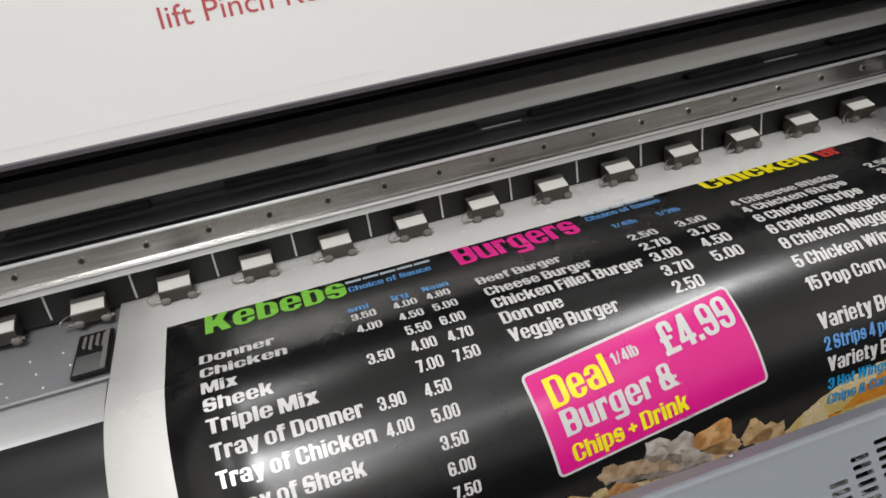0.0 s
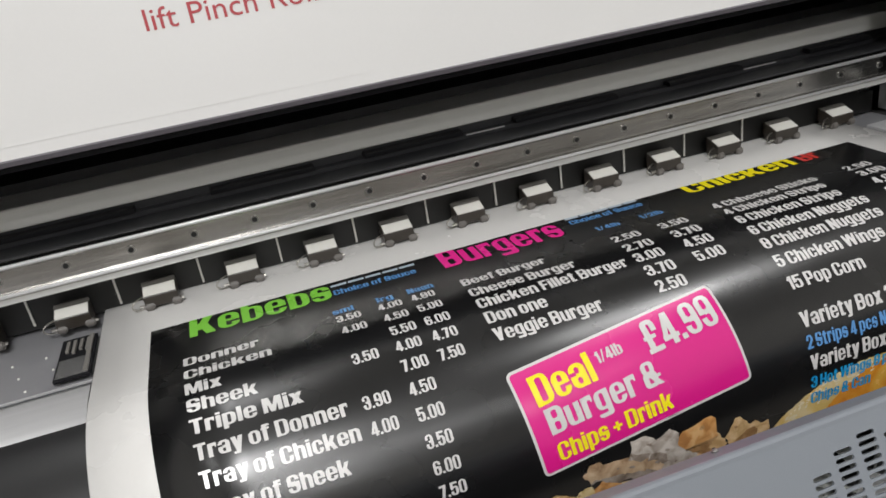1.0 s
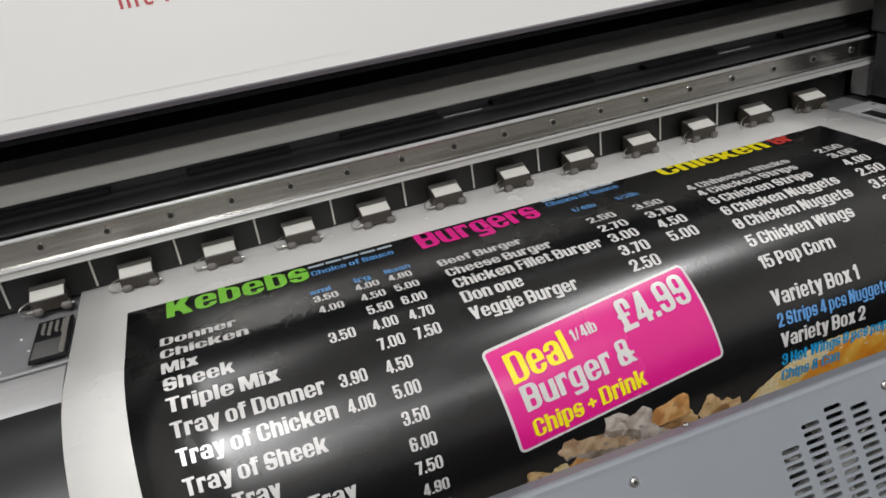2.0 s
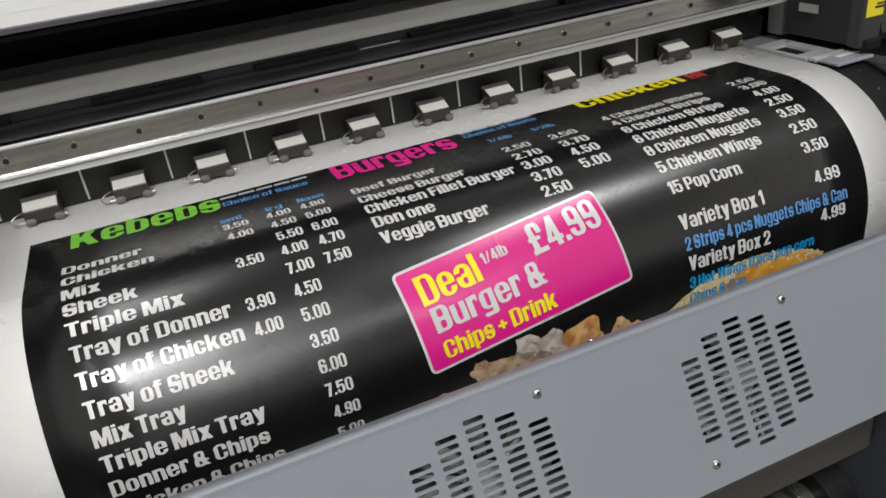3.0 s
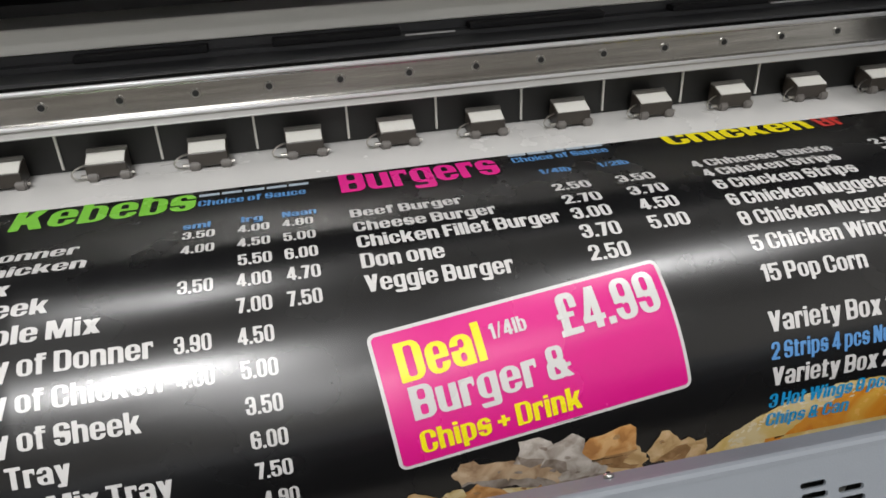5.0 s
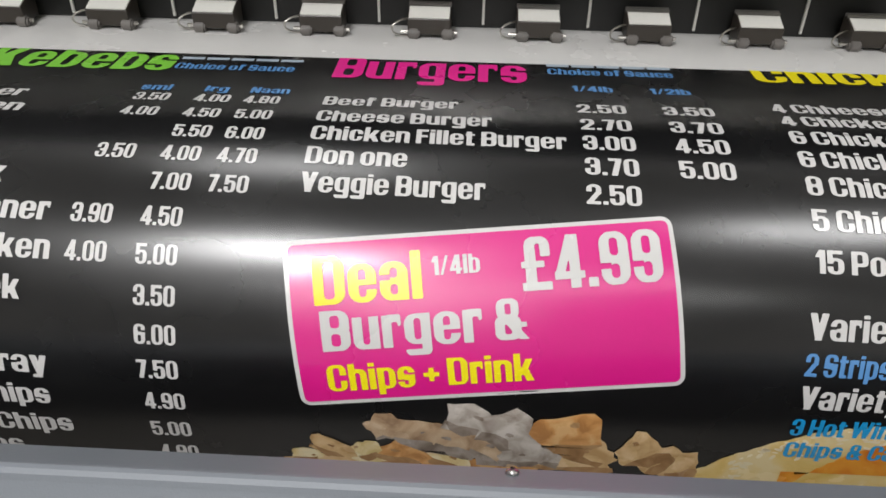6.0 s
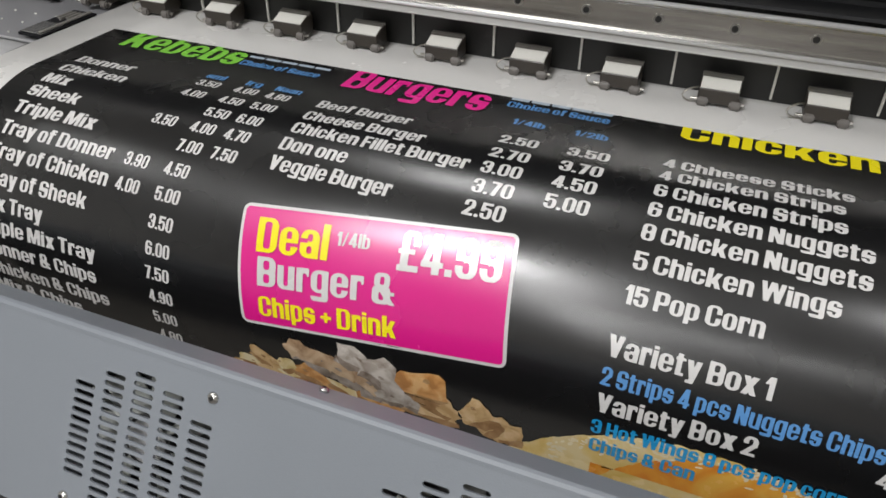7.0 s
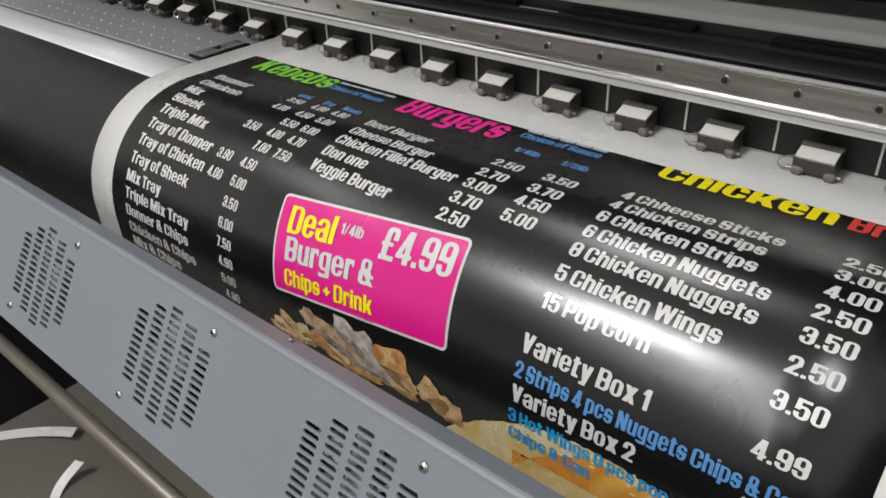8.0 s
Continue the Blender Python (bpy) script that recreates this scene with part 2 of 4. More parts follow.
L, C, S = LW, CW, STEM
SIX = less(two_slots(0.59, 1, 0.46, 0.61), side(0.59 - S - 0.01, 0.59, 0.70))
FORMS = {
    "a": lambda: both(less(two_slots(L, XH, 0.34, 0.46), side(S + 0.01, 0.42, 0.54)), rect(L - S, L, 0, 0.5)),
    "b": lambda: both(ring(L, 0, XH), rect(0, S, 0, 1)),
    "c": lambda: less(ring(L - 0.02, 0, XH), side(L - S - 0.03, 0.32, 0.48)),
    "e": lambda: less(both(ring(L, 0, XH), rect(0.1, L - 0.1, 0.36, 0.47)), side(L - S - 0.01, 0.26, 0.36)),
    "f": lambda: both(rect(0.06, 0.06 + S, 0, 0.92), slot(0.06, 0.42, 0.86, 1.0, 0.03), slot(0.06, 0.06 + S, 0.6, 1.0, 0.1), rect(0, 0.40, XH - 0.13, XH)),
    "g": lambda: both(ring(L, 0.05, XH), rect(L - S, L, -0.06, XH), less(slot(0, L, -0.23, 0.25, 0.13), rect(-0.1, L - S, -0.07, 0.4), rect(-0.1, L + 0.1, 0.04, 0.4))),
    "h": lambda: both(rect(0, S, 0, 1), arch(0, L)),
    "i": lambda: both(rect(0, S, 0, XH), rect(0, S, 0.865, 1)),
    "k": lambda: both(rect(0, S, 0, 1), slant(0.23, 0.22, 0.48, XH, 0.22), slant(0.49, 0, 0.30, 0.50, 0.23)),
    "l": lambda: rect(0, S, 0, 1),
    "m": lambda: both(rect(0, S, 0, XH), arch(0, 0.56), arch(0.335, 0.895)),
    "n": lambda: both(rect(0, S, 0, XH), arch(0, L)),
    "o": lambda: ring(L, 0, XH),
    "p": lambda: both(ring(L, 0, XH), rect(0, S, -0.22, XH)),
    "r": lambda: both(rect(0, S, 0, XH), less(slot(0.1, 0.41, XH - 0.27, XH + 0.01, 0.04), slot(S, 0.34, 0.30, XH - 0.17, 0.05))),
    "s": lambda: less(two_slots(L - 0.02, XH, 0.29, 0.50), side(L - S - 0.03, 0.49, 0.56), side(S + 0.01, 0.24, 0.31)),
    "t": lambda: both(slot(0.06, 0.06 + S, 0.0, 0.96, 0.02), rect(0, 0.39, XH - 0.13, XH), slot(0.06, 0.39, 0, 0.14, 0.03)),
    "u": lambda: both(np.minimum(less(slot(0, L, 0, 1.4, 0.21), slot(S, L - S, BAR * 0.85, 1.5, 0.08)), XH - GY), rect(L - S, L, 0, XH)),
    "x": lambda: both(slant(0.12, 0, 0.46, XH, 0.24), slant(0.46, 0, 0.12, XH, 0.24)),
    "y": lambda: both(slant(0.29, 0, 0.115, XH, 0.23), slant(0.25, -0.22, 0.465, XH, 0.22), slot(0.05, 0.34, -0.22, -0.08, 0.03)),
    "B": lambda: less(both(two_slots(C, 1, 0.43, 0.57), rect(0, S, 0, 1)), slot(C - 0.02, C + 0.2, 0.47, 0.53, 0.03)),
    "C": lambda: less(ring(C, 0, 1), side(C - S - 0.01, 0.40, 0.60)),
    "D": lambda: both(ring(C + 0.01, 0, 1), rect(0, S, 0, 1)),
    "F": lambda: both(rect(0, S, 0, 1), rect(0, 0.49, 0.84, 1), rect(0, 0.46, 0.43, 0.58)),
    "H": lambda: both(rect(0, S, 0, 1), rect(C - S, C, 0, 1), rect(0, C, 0.43, 0.58)),
    "K": lambda: both(rect(0, S, 0, 1), slant(0.23, 0.28, 0.53, 1, 0.25), slant(0.55, 0, 0.32, 0.62, 0.25)),
    "M": lambda: both(rect(0, 0.20, 0, 1), rect(0.64, 0.84, 0, 1), slant(0.42, 0, 0.19, 1, 0.19), slant(0.42, 0, 0.65, 1, 0.19)),
    "N": lambda: both(rect(0, 0.21, 0, 1), rect(0.42, 0.63, 0, 1), slant(0.50, 0, 0.13, 1, 0.24)),
    "P": lambda: both(rect(0, S, 0, 1), less(slot(0, C - 0.02, 0.36, 1, 0.18), slot(S, C - S - 0.02, 0.50, 0.87, 0.055))),
    "S": lambda: less(two_slots(C - 0.02, 1, 0.37, 0.62), side(C - S - 0.03, 0.61, 0.70), side(S + 0.01, 0.30, 0.39)),
    "T": lambda: both(rect(0, 0.57, 0.84, 1), rect(0.285 - S / 2, 0.285 + S / 2, 0, 1)),
    "V": lambda: both(slant(0.335, 0, 0.115, 1, 0.235), slant(0.305, 0, 0.525, 1, 0.235)),
    "W": lambda: both(slant(0.26, 0, 0.10, 1, 0.20), slant(0.26, 0, 0.46, 1, 0.20), slant(0.70, 0, 0.50, 1, 0.20), slant(0.70, 0, 0.86, 1, 0.20)),
    "0": lambda: ring(0.59, 0, 1),
    "1": lambda: both(rect(0.13, 0.13 + S, 0, 1), slant(0.06, 0.68, 0.20, 0.98, 0.18)),
    "2": lambda: both(np.minimum(less(slot(0, 0.58, 0.3, 1, 0.25), slot(S, 0.58 - S, 0.2, 0.87, 0.08)), np.where(GX < 0.29, GY - 0.62, GY - 0.50)),
                      slant(0.125, 0.10, 0.455, 0.58, 0.245), rect(0, 0.56, 0, 0.15)),
    "3": lambda: less(two_slots(0.59, 1, 0.43, 0.57), side(S + 0.01, 0.36, 0.64)),
    "4": lambda: both(rect(0.31, 0.31 + S, 0, 1), rect(0, 0.61, 0.17, 0.31), slant(0.10, 0.25, 0.38, 1, 0.19)),
    "5": lambda: both(rect(0, 0.55, 0.85, 1), rect(0, S - 0.01, 0.45, 1), less(slot(0, 0.59, 0, 0.68, 0.24), slot(S, 0.59 - S, 0.12, 0.56, 0.08), side(S + 0.01, 0.32, 0.44))),
    "6": lambda: SIX,
    "7": lambda: both(rect(0, 0.52, 0.84, 1), slant(0.21, 0, 0.405, 0.90, 0.23)),
    "8": lambda: less(two_slots(0.60, 1, 0.43, 0.57), slot(-0.2, 0.02, 0.48, 0.52, 0.02), slot(0.58, 0.8, 0.48, 0.52, 0.02)),
    "9": lambda: turned(SIX, 0.59),
    ".": lambda: rect(0, S - 0.01, 0, 0.17),
    "/": lambda: slant(0.07, 0, 0.36, 1, 0.13),
    "+": lambda: both(rect(0, 0.50, 0.36, 0.52), rect(0.17, 0.33, 0.19, 0.69)),
    "&": lambda: both(less(slot(0.05, 0.53, 0.50, 1, 0.17), slot(0.23, 0.36, 0.62, 0.88, 0.05)), less(slot(0, 0.56, 0, 0.60, 0.18), slot(0.21, 0.36, 0.14, 0.40, 0.05)),
                      slant(0.62, 0, 0.22, 0.56, 0.20), rect(0.45, 0.68, 0.30, 0.42)),
    "£": lambda: both(np.minimum(less(slot(0.08, 0.60, 0.3, 1, 0.18), slot(0.30, 0.40, 0.2, 0.87, 0.05)), np.where(GX < 0.35, GY - 0.3, GY - 0.62)),
                      rect(0.08, 0.30, 0.05, 0.5), rect(0, 0.47, 0.42, 0.54), rect(0, 0.60, 0, 0.15)),
}
GLYPHS = {}


def contours(field):
    """Closed outlines where the field passes through zero."""
    inside = field > 0
    hop = {}
    ny, nx = field.shape

    def cross(j, i, jj, ii):
        f = field[j, i] / (field[j, i] - field[jj, ii])
        return (GX[j, i] + f * (GX[jj, ii] - GX[j, i]), GY[j, i] + f * (GY[jj, ii] - GY[j, i]))

    places = {}
    for j in range(ny - 1):
        for i in range(nx - 1):
            ring4 = ((j, i), (j, i + 1), (j + 1, i + 1), (j + 1, i))
            state = [inside[c] for c in ring4]
            if all(state) or not any(state):
                continue
            # walk round the cell: where it goes in and where it comes out
            enter, leave = [], []
            for k in range(4):
                a, b = ring4[k], ring4[(k + 1) % 4]
                if state[k] != state[(k + 1) % 4]:
                    key = (min(a, b), max(a, b))
                    places.setdefault(key, cross(*a, *b))
                    (leave if state[k] else enter).append(key)
            for a, b in zip(leave, enter):
                hop[a] = b
    loops = []
    while hop:
        start = at = next(iter(hop))
        keys = []
        while at in hop:
            keys.append(at)
            at = hop.pop(at)
        loops.append([places[k] for k in keys])
    return loops


def thinned(points, tol=0.0045):
    """The loop without the points that lie on straight runs."""
    def keep(a, b):
        if b - a < 2:
            return []
        p, q = np.array(points[a]), np.array(points[b % len(points)])
        d = q - p
        seg = np.array(points[a + 1:b]) - p
        n = math.hypot(*d)
        off = np.abs(seg[:, 0] * d[1] - seg[:, 1] * d[0]) / n if n > 1e-9 else np.hypot(seg[:, 0], seg[:, 1])
        k = int(off.argmax())
        if off[k] < tol:
            return []
        m = a + 1 + k
        return keep(a, m) + [m] + keep(m, b)

    n = len(points)
    half = n // 2
    return [points[k % n] for k in [0] + keep(0, half) + [half] + keep(half, n)]


def filled(loops, thick=0.0):
    """A flat bmesh bounded by loops; a loop inside another is a hole."""
    cu = bpy.data.curves.new("outline", "CURVE")
    cu.dimensions, cu.fill_mode, cu.extrude = "2D", "BOTH", thick / 2
    for points in loops:
        sp = cu.splines.new("POLY")
        sp.points.add(len(points) - 1)
        for p, q in zip(sp.points, points):
            p.co = (q[0], q[1], 0, 1)
        sp.use_cyclic_u = True
    ob = bpy.data.objects.new("outline", cu)
    scene.collection.objects.link(ob)
    me = bpy.data.meshes.new_from_object(ob.evaluated_get(bpy.context.evaluated_depsgraph_get()))
    bm = bmesh.new()
    bm.from_mesh(me)
    bpy.data.objects.remove(ob)
    bpy.data.curves.remove(cu)
    bpy.data.meshes.remove(me)
    return bm


def glyph(c):
    """Vertices, faces and width of one heavy letter, in units of its capitals' height."""
    if c not in GLYPHS:
        bm = filled([thinned(p) for p in contours(FORMS[c]()) if len(p) > 4])
        bm.verts.index_update()
        pts = [(v.co.x, v.co.y) for v in bm.verts]
        GLYPHS[c] = (pts, [tuple(v.index for v in f.verts) for f in bm.faces], max(p[0] for p in pts))
        bm.free()
    return GLYPHS[c]


def text_mesh(txt):
    """One line of heavy letters as a flat bmesh from x = 0, baseline at y = 0, capitals 1 high."""
    bm = bmesh.new()
    pen = 0.0
    for c in txt:
        if c == " ":
            pen += 0.20
            continue
        pts, faces, w = glyph(c)
        vs = [bm.verts.new((pen + x, y, 0)) for x, y in pts]
        for f in faces:
            bm.faces.new([vs[q] for q in f])
        pen += w + 0.062
    return bm


def thin_text(txt):
    """One line of the built-in font as a flat bmesh, capitals 1 high."""
    cu = bpy.data.curves.new("letters", "FONT")
    cu.body, cu.size, cu.resolution_u = txt, 1.0 / 0.682, 3
    ob = bpy.data.objects.new("letters", cu)
    scene.collection.objects.link(ob)
    me = bpy.data.meshes.new_from_object(ob.evaluated_get(bpy.context.evaluated_depsgraph_get()))
    bm = bmesh.new()
    bm.from_mesh(me)
    bpy.data.objects.remove(ob)
    bpy.data.curves.remove(cu)
    bpy.data.meshes.remove(me)
    return bm


def cut_rows(bm, step):
    """Cuts a flat bmesh along lines of equal height, so that it can bend."""
    ys = [v.co.y for v in bm.verts]
    y = math.floor(min(ys) / step) * step + step
    while y < max(ys):
        bmesh.ops.bisect_plane(bm, geom=bm.verts[:] + bm.edges[:] + bm.faces[:], plane_co=(0, y, 0), plane_no=(0, 1, 0), dist=1e-6)
        y += step


# ---- the room ----
def slab(name, x0, x1, y0, y1, z0, z1, mat, label, category):
    ob = new(name, finish(name, box(x0, x1, y0, y1, z0, z1), mat))
    return tagged(ob, label, category, kind="structure")


RX0, RX1, RY0, RY1 = -3.2, 3.4, -8.6, 1.3
slab("floor", RX0, RX1, RY0, RY1, -0.1, 0, M_FLOOR, "brown-grey smooth workshop floor, slightly worn", "floor")
slab("ceiling", RX0, RX1, RY0, RY1, CEILING, CEILING + 0.1, M_CEIL, "plain white workshop ceiling", "ceiling")
slab("wall_north", RX0, RX1, RY1, RY1 + 0.1, 0, CEILING, M_WALL, "plain white painted wall behind the printer", "wall")
slab("wall_south", RX0, RX1, RY0 - 0.1, RY0, 0, CEILING, M_WALL, "plain white painted workshop wall", "wall")
slab("wall_west", RX0 - 0.1, RX0, RY0, RY1, 0, CEILING, M_WALL, "plain white painted workshop wall", "wall")
slab("wall_east", RX1, RX1 + 0.1, RY0, RY1, 0, CEILING, M_WALL, "plain white painted workshop wall", "wall")
for lx, ly, sx, sy, watts in LAMPS:
    f = thing("ceiling_lamp", "white rectangular ceiling lamp with a bright diffuser, out of view", "lamp", lx, ly, CEILING, group="ceiling lamps")
    hx, hy = sx / 2 + 0.02, sy / 2 + 0.02
    bm = bmesh.new()
    for a in ((-hx - 0.03, hx + 0.03, -hy - 0.03, -hy), (-hx - 0.03, hx + 0.03, hy, hy + 0.03), (-hx - 0.03, -hx, -hy, hy), (hx, hx + 0.03, -hy, hy)):
        add_box(bm, *a, -0.085, 0)
    part("frame", bm, M_FIXT, f)
    part("back_plate", box(-hx, hx, -hy, hy, -0.03, -0.004), M_FIXT, f)

# ---- the printer ----
# the sheet lies flat at the rollers (y = 0), bends over the drum and hangs down behind the front cover
TOP, RADIUS = 0.952, 0.135
CENTRE_Z = TOP - RADIUS
LEFT, RIGHT = -0.78, 1.02


def centre_y(x):
    return -0.163 + 0.026 * x / 0.92


def on_sheet(x, s, lift=0.0):
    """The point that lies s along the sheet from the rollers, lifted off its surface."""
    c = -centre_y(x)
    if s <= c:
        return Vector((x, -s, TOP + lift))
    a = (s - c) / RADIUS
    if a < math.pi / 2:
        return Vector((x, -c - (RADIUS + lift) * math.sin(a), CENTRE_Z + (RADIUS + lift) * math.cos(a)))
    return Vector((x, -c - RADIUS - lift, CENTRE_Z - (s - c - RADIUS * math.pi / 2)))


printer = thing("large_format_printer", "wide grey and white inkjet printer with black drum", "printer")

# drum under the sheet, all along the machine
DR = RADIUS - 0.004
arc = [(-DR * math.sin(a), CENTRE_Z + DR * math.cos(a)) for a in [math.pi * 0.62 * i / 28 for i in range(29)]]
arc += [(arc[-1][0] + 0.05, arc[-1][1] - 0.03)]
part("heater_drum", sheet(arc, LEFT, 0.972, 0.006, 24, lambda x: centre_y(min(x, 0.93)) + 0.0), M_RUBBER, printer, "black rounded heater apron below the print", smooth=True)
# platen: flat plate, groove and front bar
part("platen", box(LEFT, 0.99, -0.112, 0.05, TOP - 0.03, TOP - 0.006, bevel=0.001), M_PLATEN, printer, "grey metal platen with small suction holes")
part("platen_groove", box(LEFT, 0.99, -0.128, -0.112, TOP - 0.03, TOP - 0.010), M_BLACK, printer)
part("platen_front_bar", sheet([(-0.128, TOP - 0.004), (-0.134, TOP - 0.002), (-0.160, TOP - 0.003), (-0.176, TOP - 0.006), (-0.184, TOP - 0.014), (-0.186, TOP - 0.022)][::-1], LEFT, 0.0, 0.004), M_ALU_DULL, printer, "dull aluminium bar along the platen", smooth=True)
part("platen_edge", box(LEFT, 0.0, -0.1135, -0.1115, TOP - 0.0060, TOP - 0.0042), M_ALU_DULL, printer, "bright front edge of the platen")
# raised white discs mark the suction holes, their glint put into the colour
hole = finish("suction_hole_glint", rod((0, 0, -0.0005), (0, 0, 0.0006), 0.0012, n=8), M_LINE)
for i in range(25):
    for k, y in enumerate((-0.042, -0.070, -0.098)):
        share("suction_hole_glint", hole, printer, pose(-0.77 + 0.030 * i + 0.010 * k, y, TOP - 0.0055))

# back plate with white division lines, rail, beams
part("suction_plate", box(LEFT, 0.985, 0.022, 0.034, TOP - 0.002, 1.03), M_PLATE, printer, "matt black plate behind the pinch rollers")
PITCH = 0.0845
line = finish("division_line", box(-0.0010, 0.0010, 0.0195, 0.0215, 0.955, 1.0), M_LINE)
for i in range(-9, 10):
    share("division_line", line, printer, pose((i + 0.215) * PITCH, 0, 0))
rail = part("guide_rail", extrude_x([(0.0, 1.004), (-0.0165, 1.004), (-0.0175, 1.0055), (-0.0175, 1.0080), (-0.0125, 1.0095), (-0.0125, 1.030), (-0.0150, 1.0315), (-0.0150, 1.0325), (-0.0180, 1.0335), (-0.018, 1.0365), (-0.012, 1.040), (0.0, 1.041), (0.020, 1.041), (0.020, 1.004)], LEFT, 1.06), M_ALU, printer, "bright machined aluminium guide rail")
part("rail_lip", extrude_x([(0.020, 0.9985), (-0.0185, 0.9985), (-0.0195, 0.9995), (-0.0190, 1.0005), (-0.0150, 1.0038), (0.020, 1.0038)], LEFT, 1.06), M_LIP, rail, "pale painted lip under the rail")
part("rail_bead", rod((LEFT, -0.0172, 1.0352), (1.06, -0.0172, 1.0352), 0.0021, n=10), M_ALU_DULL, rail, "bright upper bead of the rail", smooth=True)
part("rail_bead", rod((LEFT, -0.0168, 1.0068), (1.06, -0.0168, 1.0068), 0.0017, n=10), M_ALU_DULL, rail, "bright lower bead of the rail", smooth=True)
part("rail_cap", box(LEFT, 1.06, -0.0125, 0.020, 1.0395, 1.0418), M_DARK, rail, "dark cap strip on the rail")
screw_ring = finish("rail_screw", rod((0, 0.0006, 0), (0, -0.0012, 0), 0.0042, n=14), M_STEEL)
screw_core = finish("socket", rod((0, 0, 0), (0, -0.0018, 0), 0.0028, n=10), M_HOLE)
for i in range(-13, 18):
    x = 0.472 + 0.0604 * (i - 8)
    if x < 1.05:
        share("rail_screw", screw_ring, rail, pose(x, -0.0125, 1.0215))
        share("screw_socket", screw_core, rail, pose(x, -0.0125, 1.0215))
beam = part("carriage_beam", box(LEFT, 1.10, 0.022, 0.12, 1.0305, 1.046), M_DARK, printer, "dark anodised beam above the rail")
part("beam_back", box(LEFT, 1.10, 0.034, 0.12, 1.046, 1.0535), M_DARK, printer)
part("beam_bright_strip", box(LEFT, 1.10, 0.030, 0.12, 1.0545, 1.0757, bevel=0.002), M_BEAM, printer, "pale bare-metal strip of the beam")
part("upper_beam", box(LEFT, 1.10, 0.085, 0.16, 1.0725, 1.086), M_DARK, printer)
part("cavity_back", box(LEFT, 1.36, 0.17, 0.18, 0.9, 1.40), M_BLACK, printer)
# the beam's dark slots, put in as raised black strips, and its bare edges
rb = random.Random(8)
x = -0.74
while x < 0.95:
    w = rb.uniform(0.09, 0.19)
    part("slot_strip", box(x, x + w, 0.018, 0.0315, 1.0465, 1.052, bevel=0.001), M_BLACK, beam)
    if rb.random() < 0.3:
        part("edge_strip", box(x + w + 0.004, x + w + 0.05, 0.0195, 0.0215, 1.0455, 1.0468), M_ALU_DULL, beam)
    x += w + rb.uniform(0.05, 0.10)
# hood
hood = part("hood", sheet([(-0.0976, 1.1468), (-0.0757, 1.254), (-0.060, 1.330), (-0.03, 1.40), (0.05, 1.43), (0.40, 1.45)], LEFT, 1.36, -0.003), M_HOOD, printer, "white glossy hood with red lettering")
part("hood_rim", sheet([(-0.092, 1.1420), (-0.0985, 1.1428), (-0.1000, 1.1470)], LEFT, 1.36, -0.004), M_RIM, hood, "mauve-grey rim along the hood's edge")
part("hood_fold", sheet([(-0.0957, 1.1578), (-0.0955, 1.1586)], LEFT, 0.30, -0.0008), M_HOOD, hood, "thin folded line along the hood")
part("hood_lining", sheet([(-0.090, 1.140), (-0.02, 1.155), (0.10, 1.15), (0.17, 1.12)], LEFT, 1.36, -0.004), M_BLACK, hood)


def hood_text(txt, x0, base, height, mat):
    """Letters that lie on the lower face of the hood."""
    bm = thin_text(txt)
    d = Vector((0, 0.2, 0.98)).normalized()
    n = Vector((0, -d.z, d.y))
    o = Vector((x0, -0.0965, 1.152)) + d * base + n * 0.0006
    for v in bm.verts:
        p = o + Vector((v.co.x * height * 1.1, 0, 0)) + d * (v.co.y * height)
        v.co = p
    return part("hood_lettering", bm, mat, hood, "thin red lettering")


hood_text("lift Pinch Rollers", 0.124, 0.0725, 0.0168, material("red_lettering", (0.42, 0.05, 0.06), 0.5))

# front cover with slotted vents
VENTS = [0.340 + 0.238 * k for k in range(-4, 3)]
COUNT = (11, 15, 17, 15, 11)
COVER_RIGHT = 0.934
slope = Vector((0, -0.5, -0.866))
CREASE = Vector((0, -0.377, 0.874))
COVER_H = 0.143


def cover_place(bm):
    """Lays a flat mesh (x across, y up from the crease) on the cover's sloping face."""
    n = Vector((0, -0.866, 0.5))
    for v in bm.verts:
        v.co = CREASE + Vector((v.co.x, 0, 0)) - slope * v.co.y + n * v.co.z
    return bm


def slotted(x0, x1, y0, y1, thick):
    """A flat plate with rounded slots cut through it."""
    loops = [[(x0, y0), (x1, y0), (x1, y1), (x0, y1)]]
    for vx in VENTS:
        for c, rows in enumerate(COUNT):
            for r in range(rows):
                cx, cy = vx + (c - 2) * 0.0243, -0.0715 - (r - (rows - 1) / 2) * 0.0065
                w, h = 0.0087, 0.0019
                ends = []
                for k in range(5):
                    a = -math.pi / 2 + math.pi * k / 4
                    ends.append((cx + w - h + h * math.cos(a), cy + h * math.sin(a)))
                for k in range(5):
                    a = math.pi / 2 + math.pi * k / 4
                    ends.append((cx - w + h + h * math.cos(a), cy + h * math.sin(a)))
                loops.append(ends)
    return filled(loops, thick)


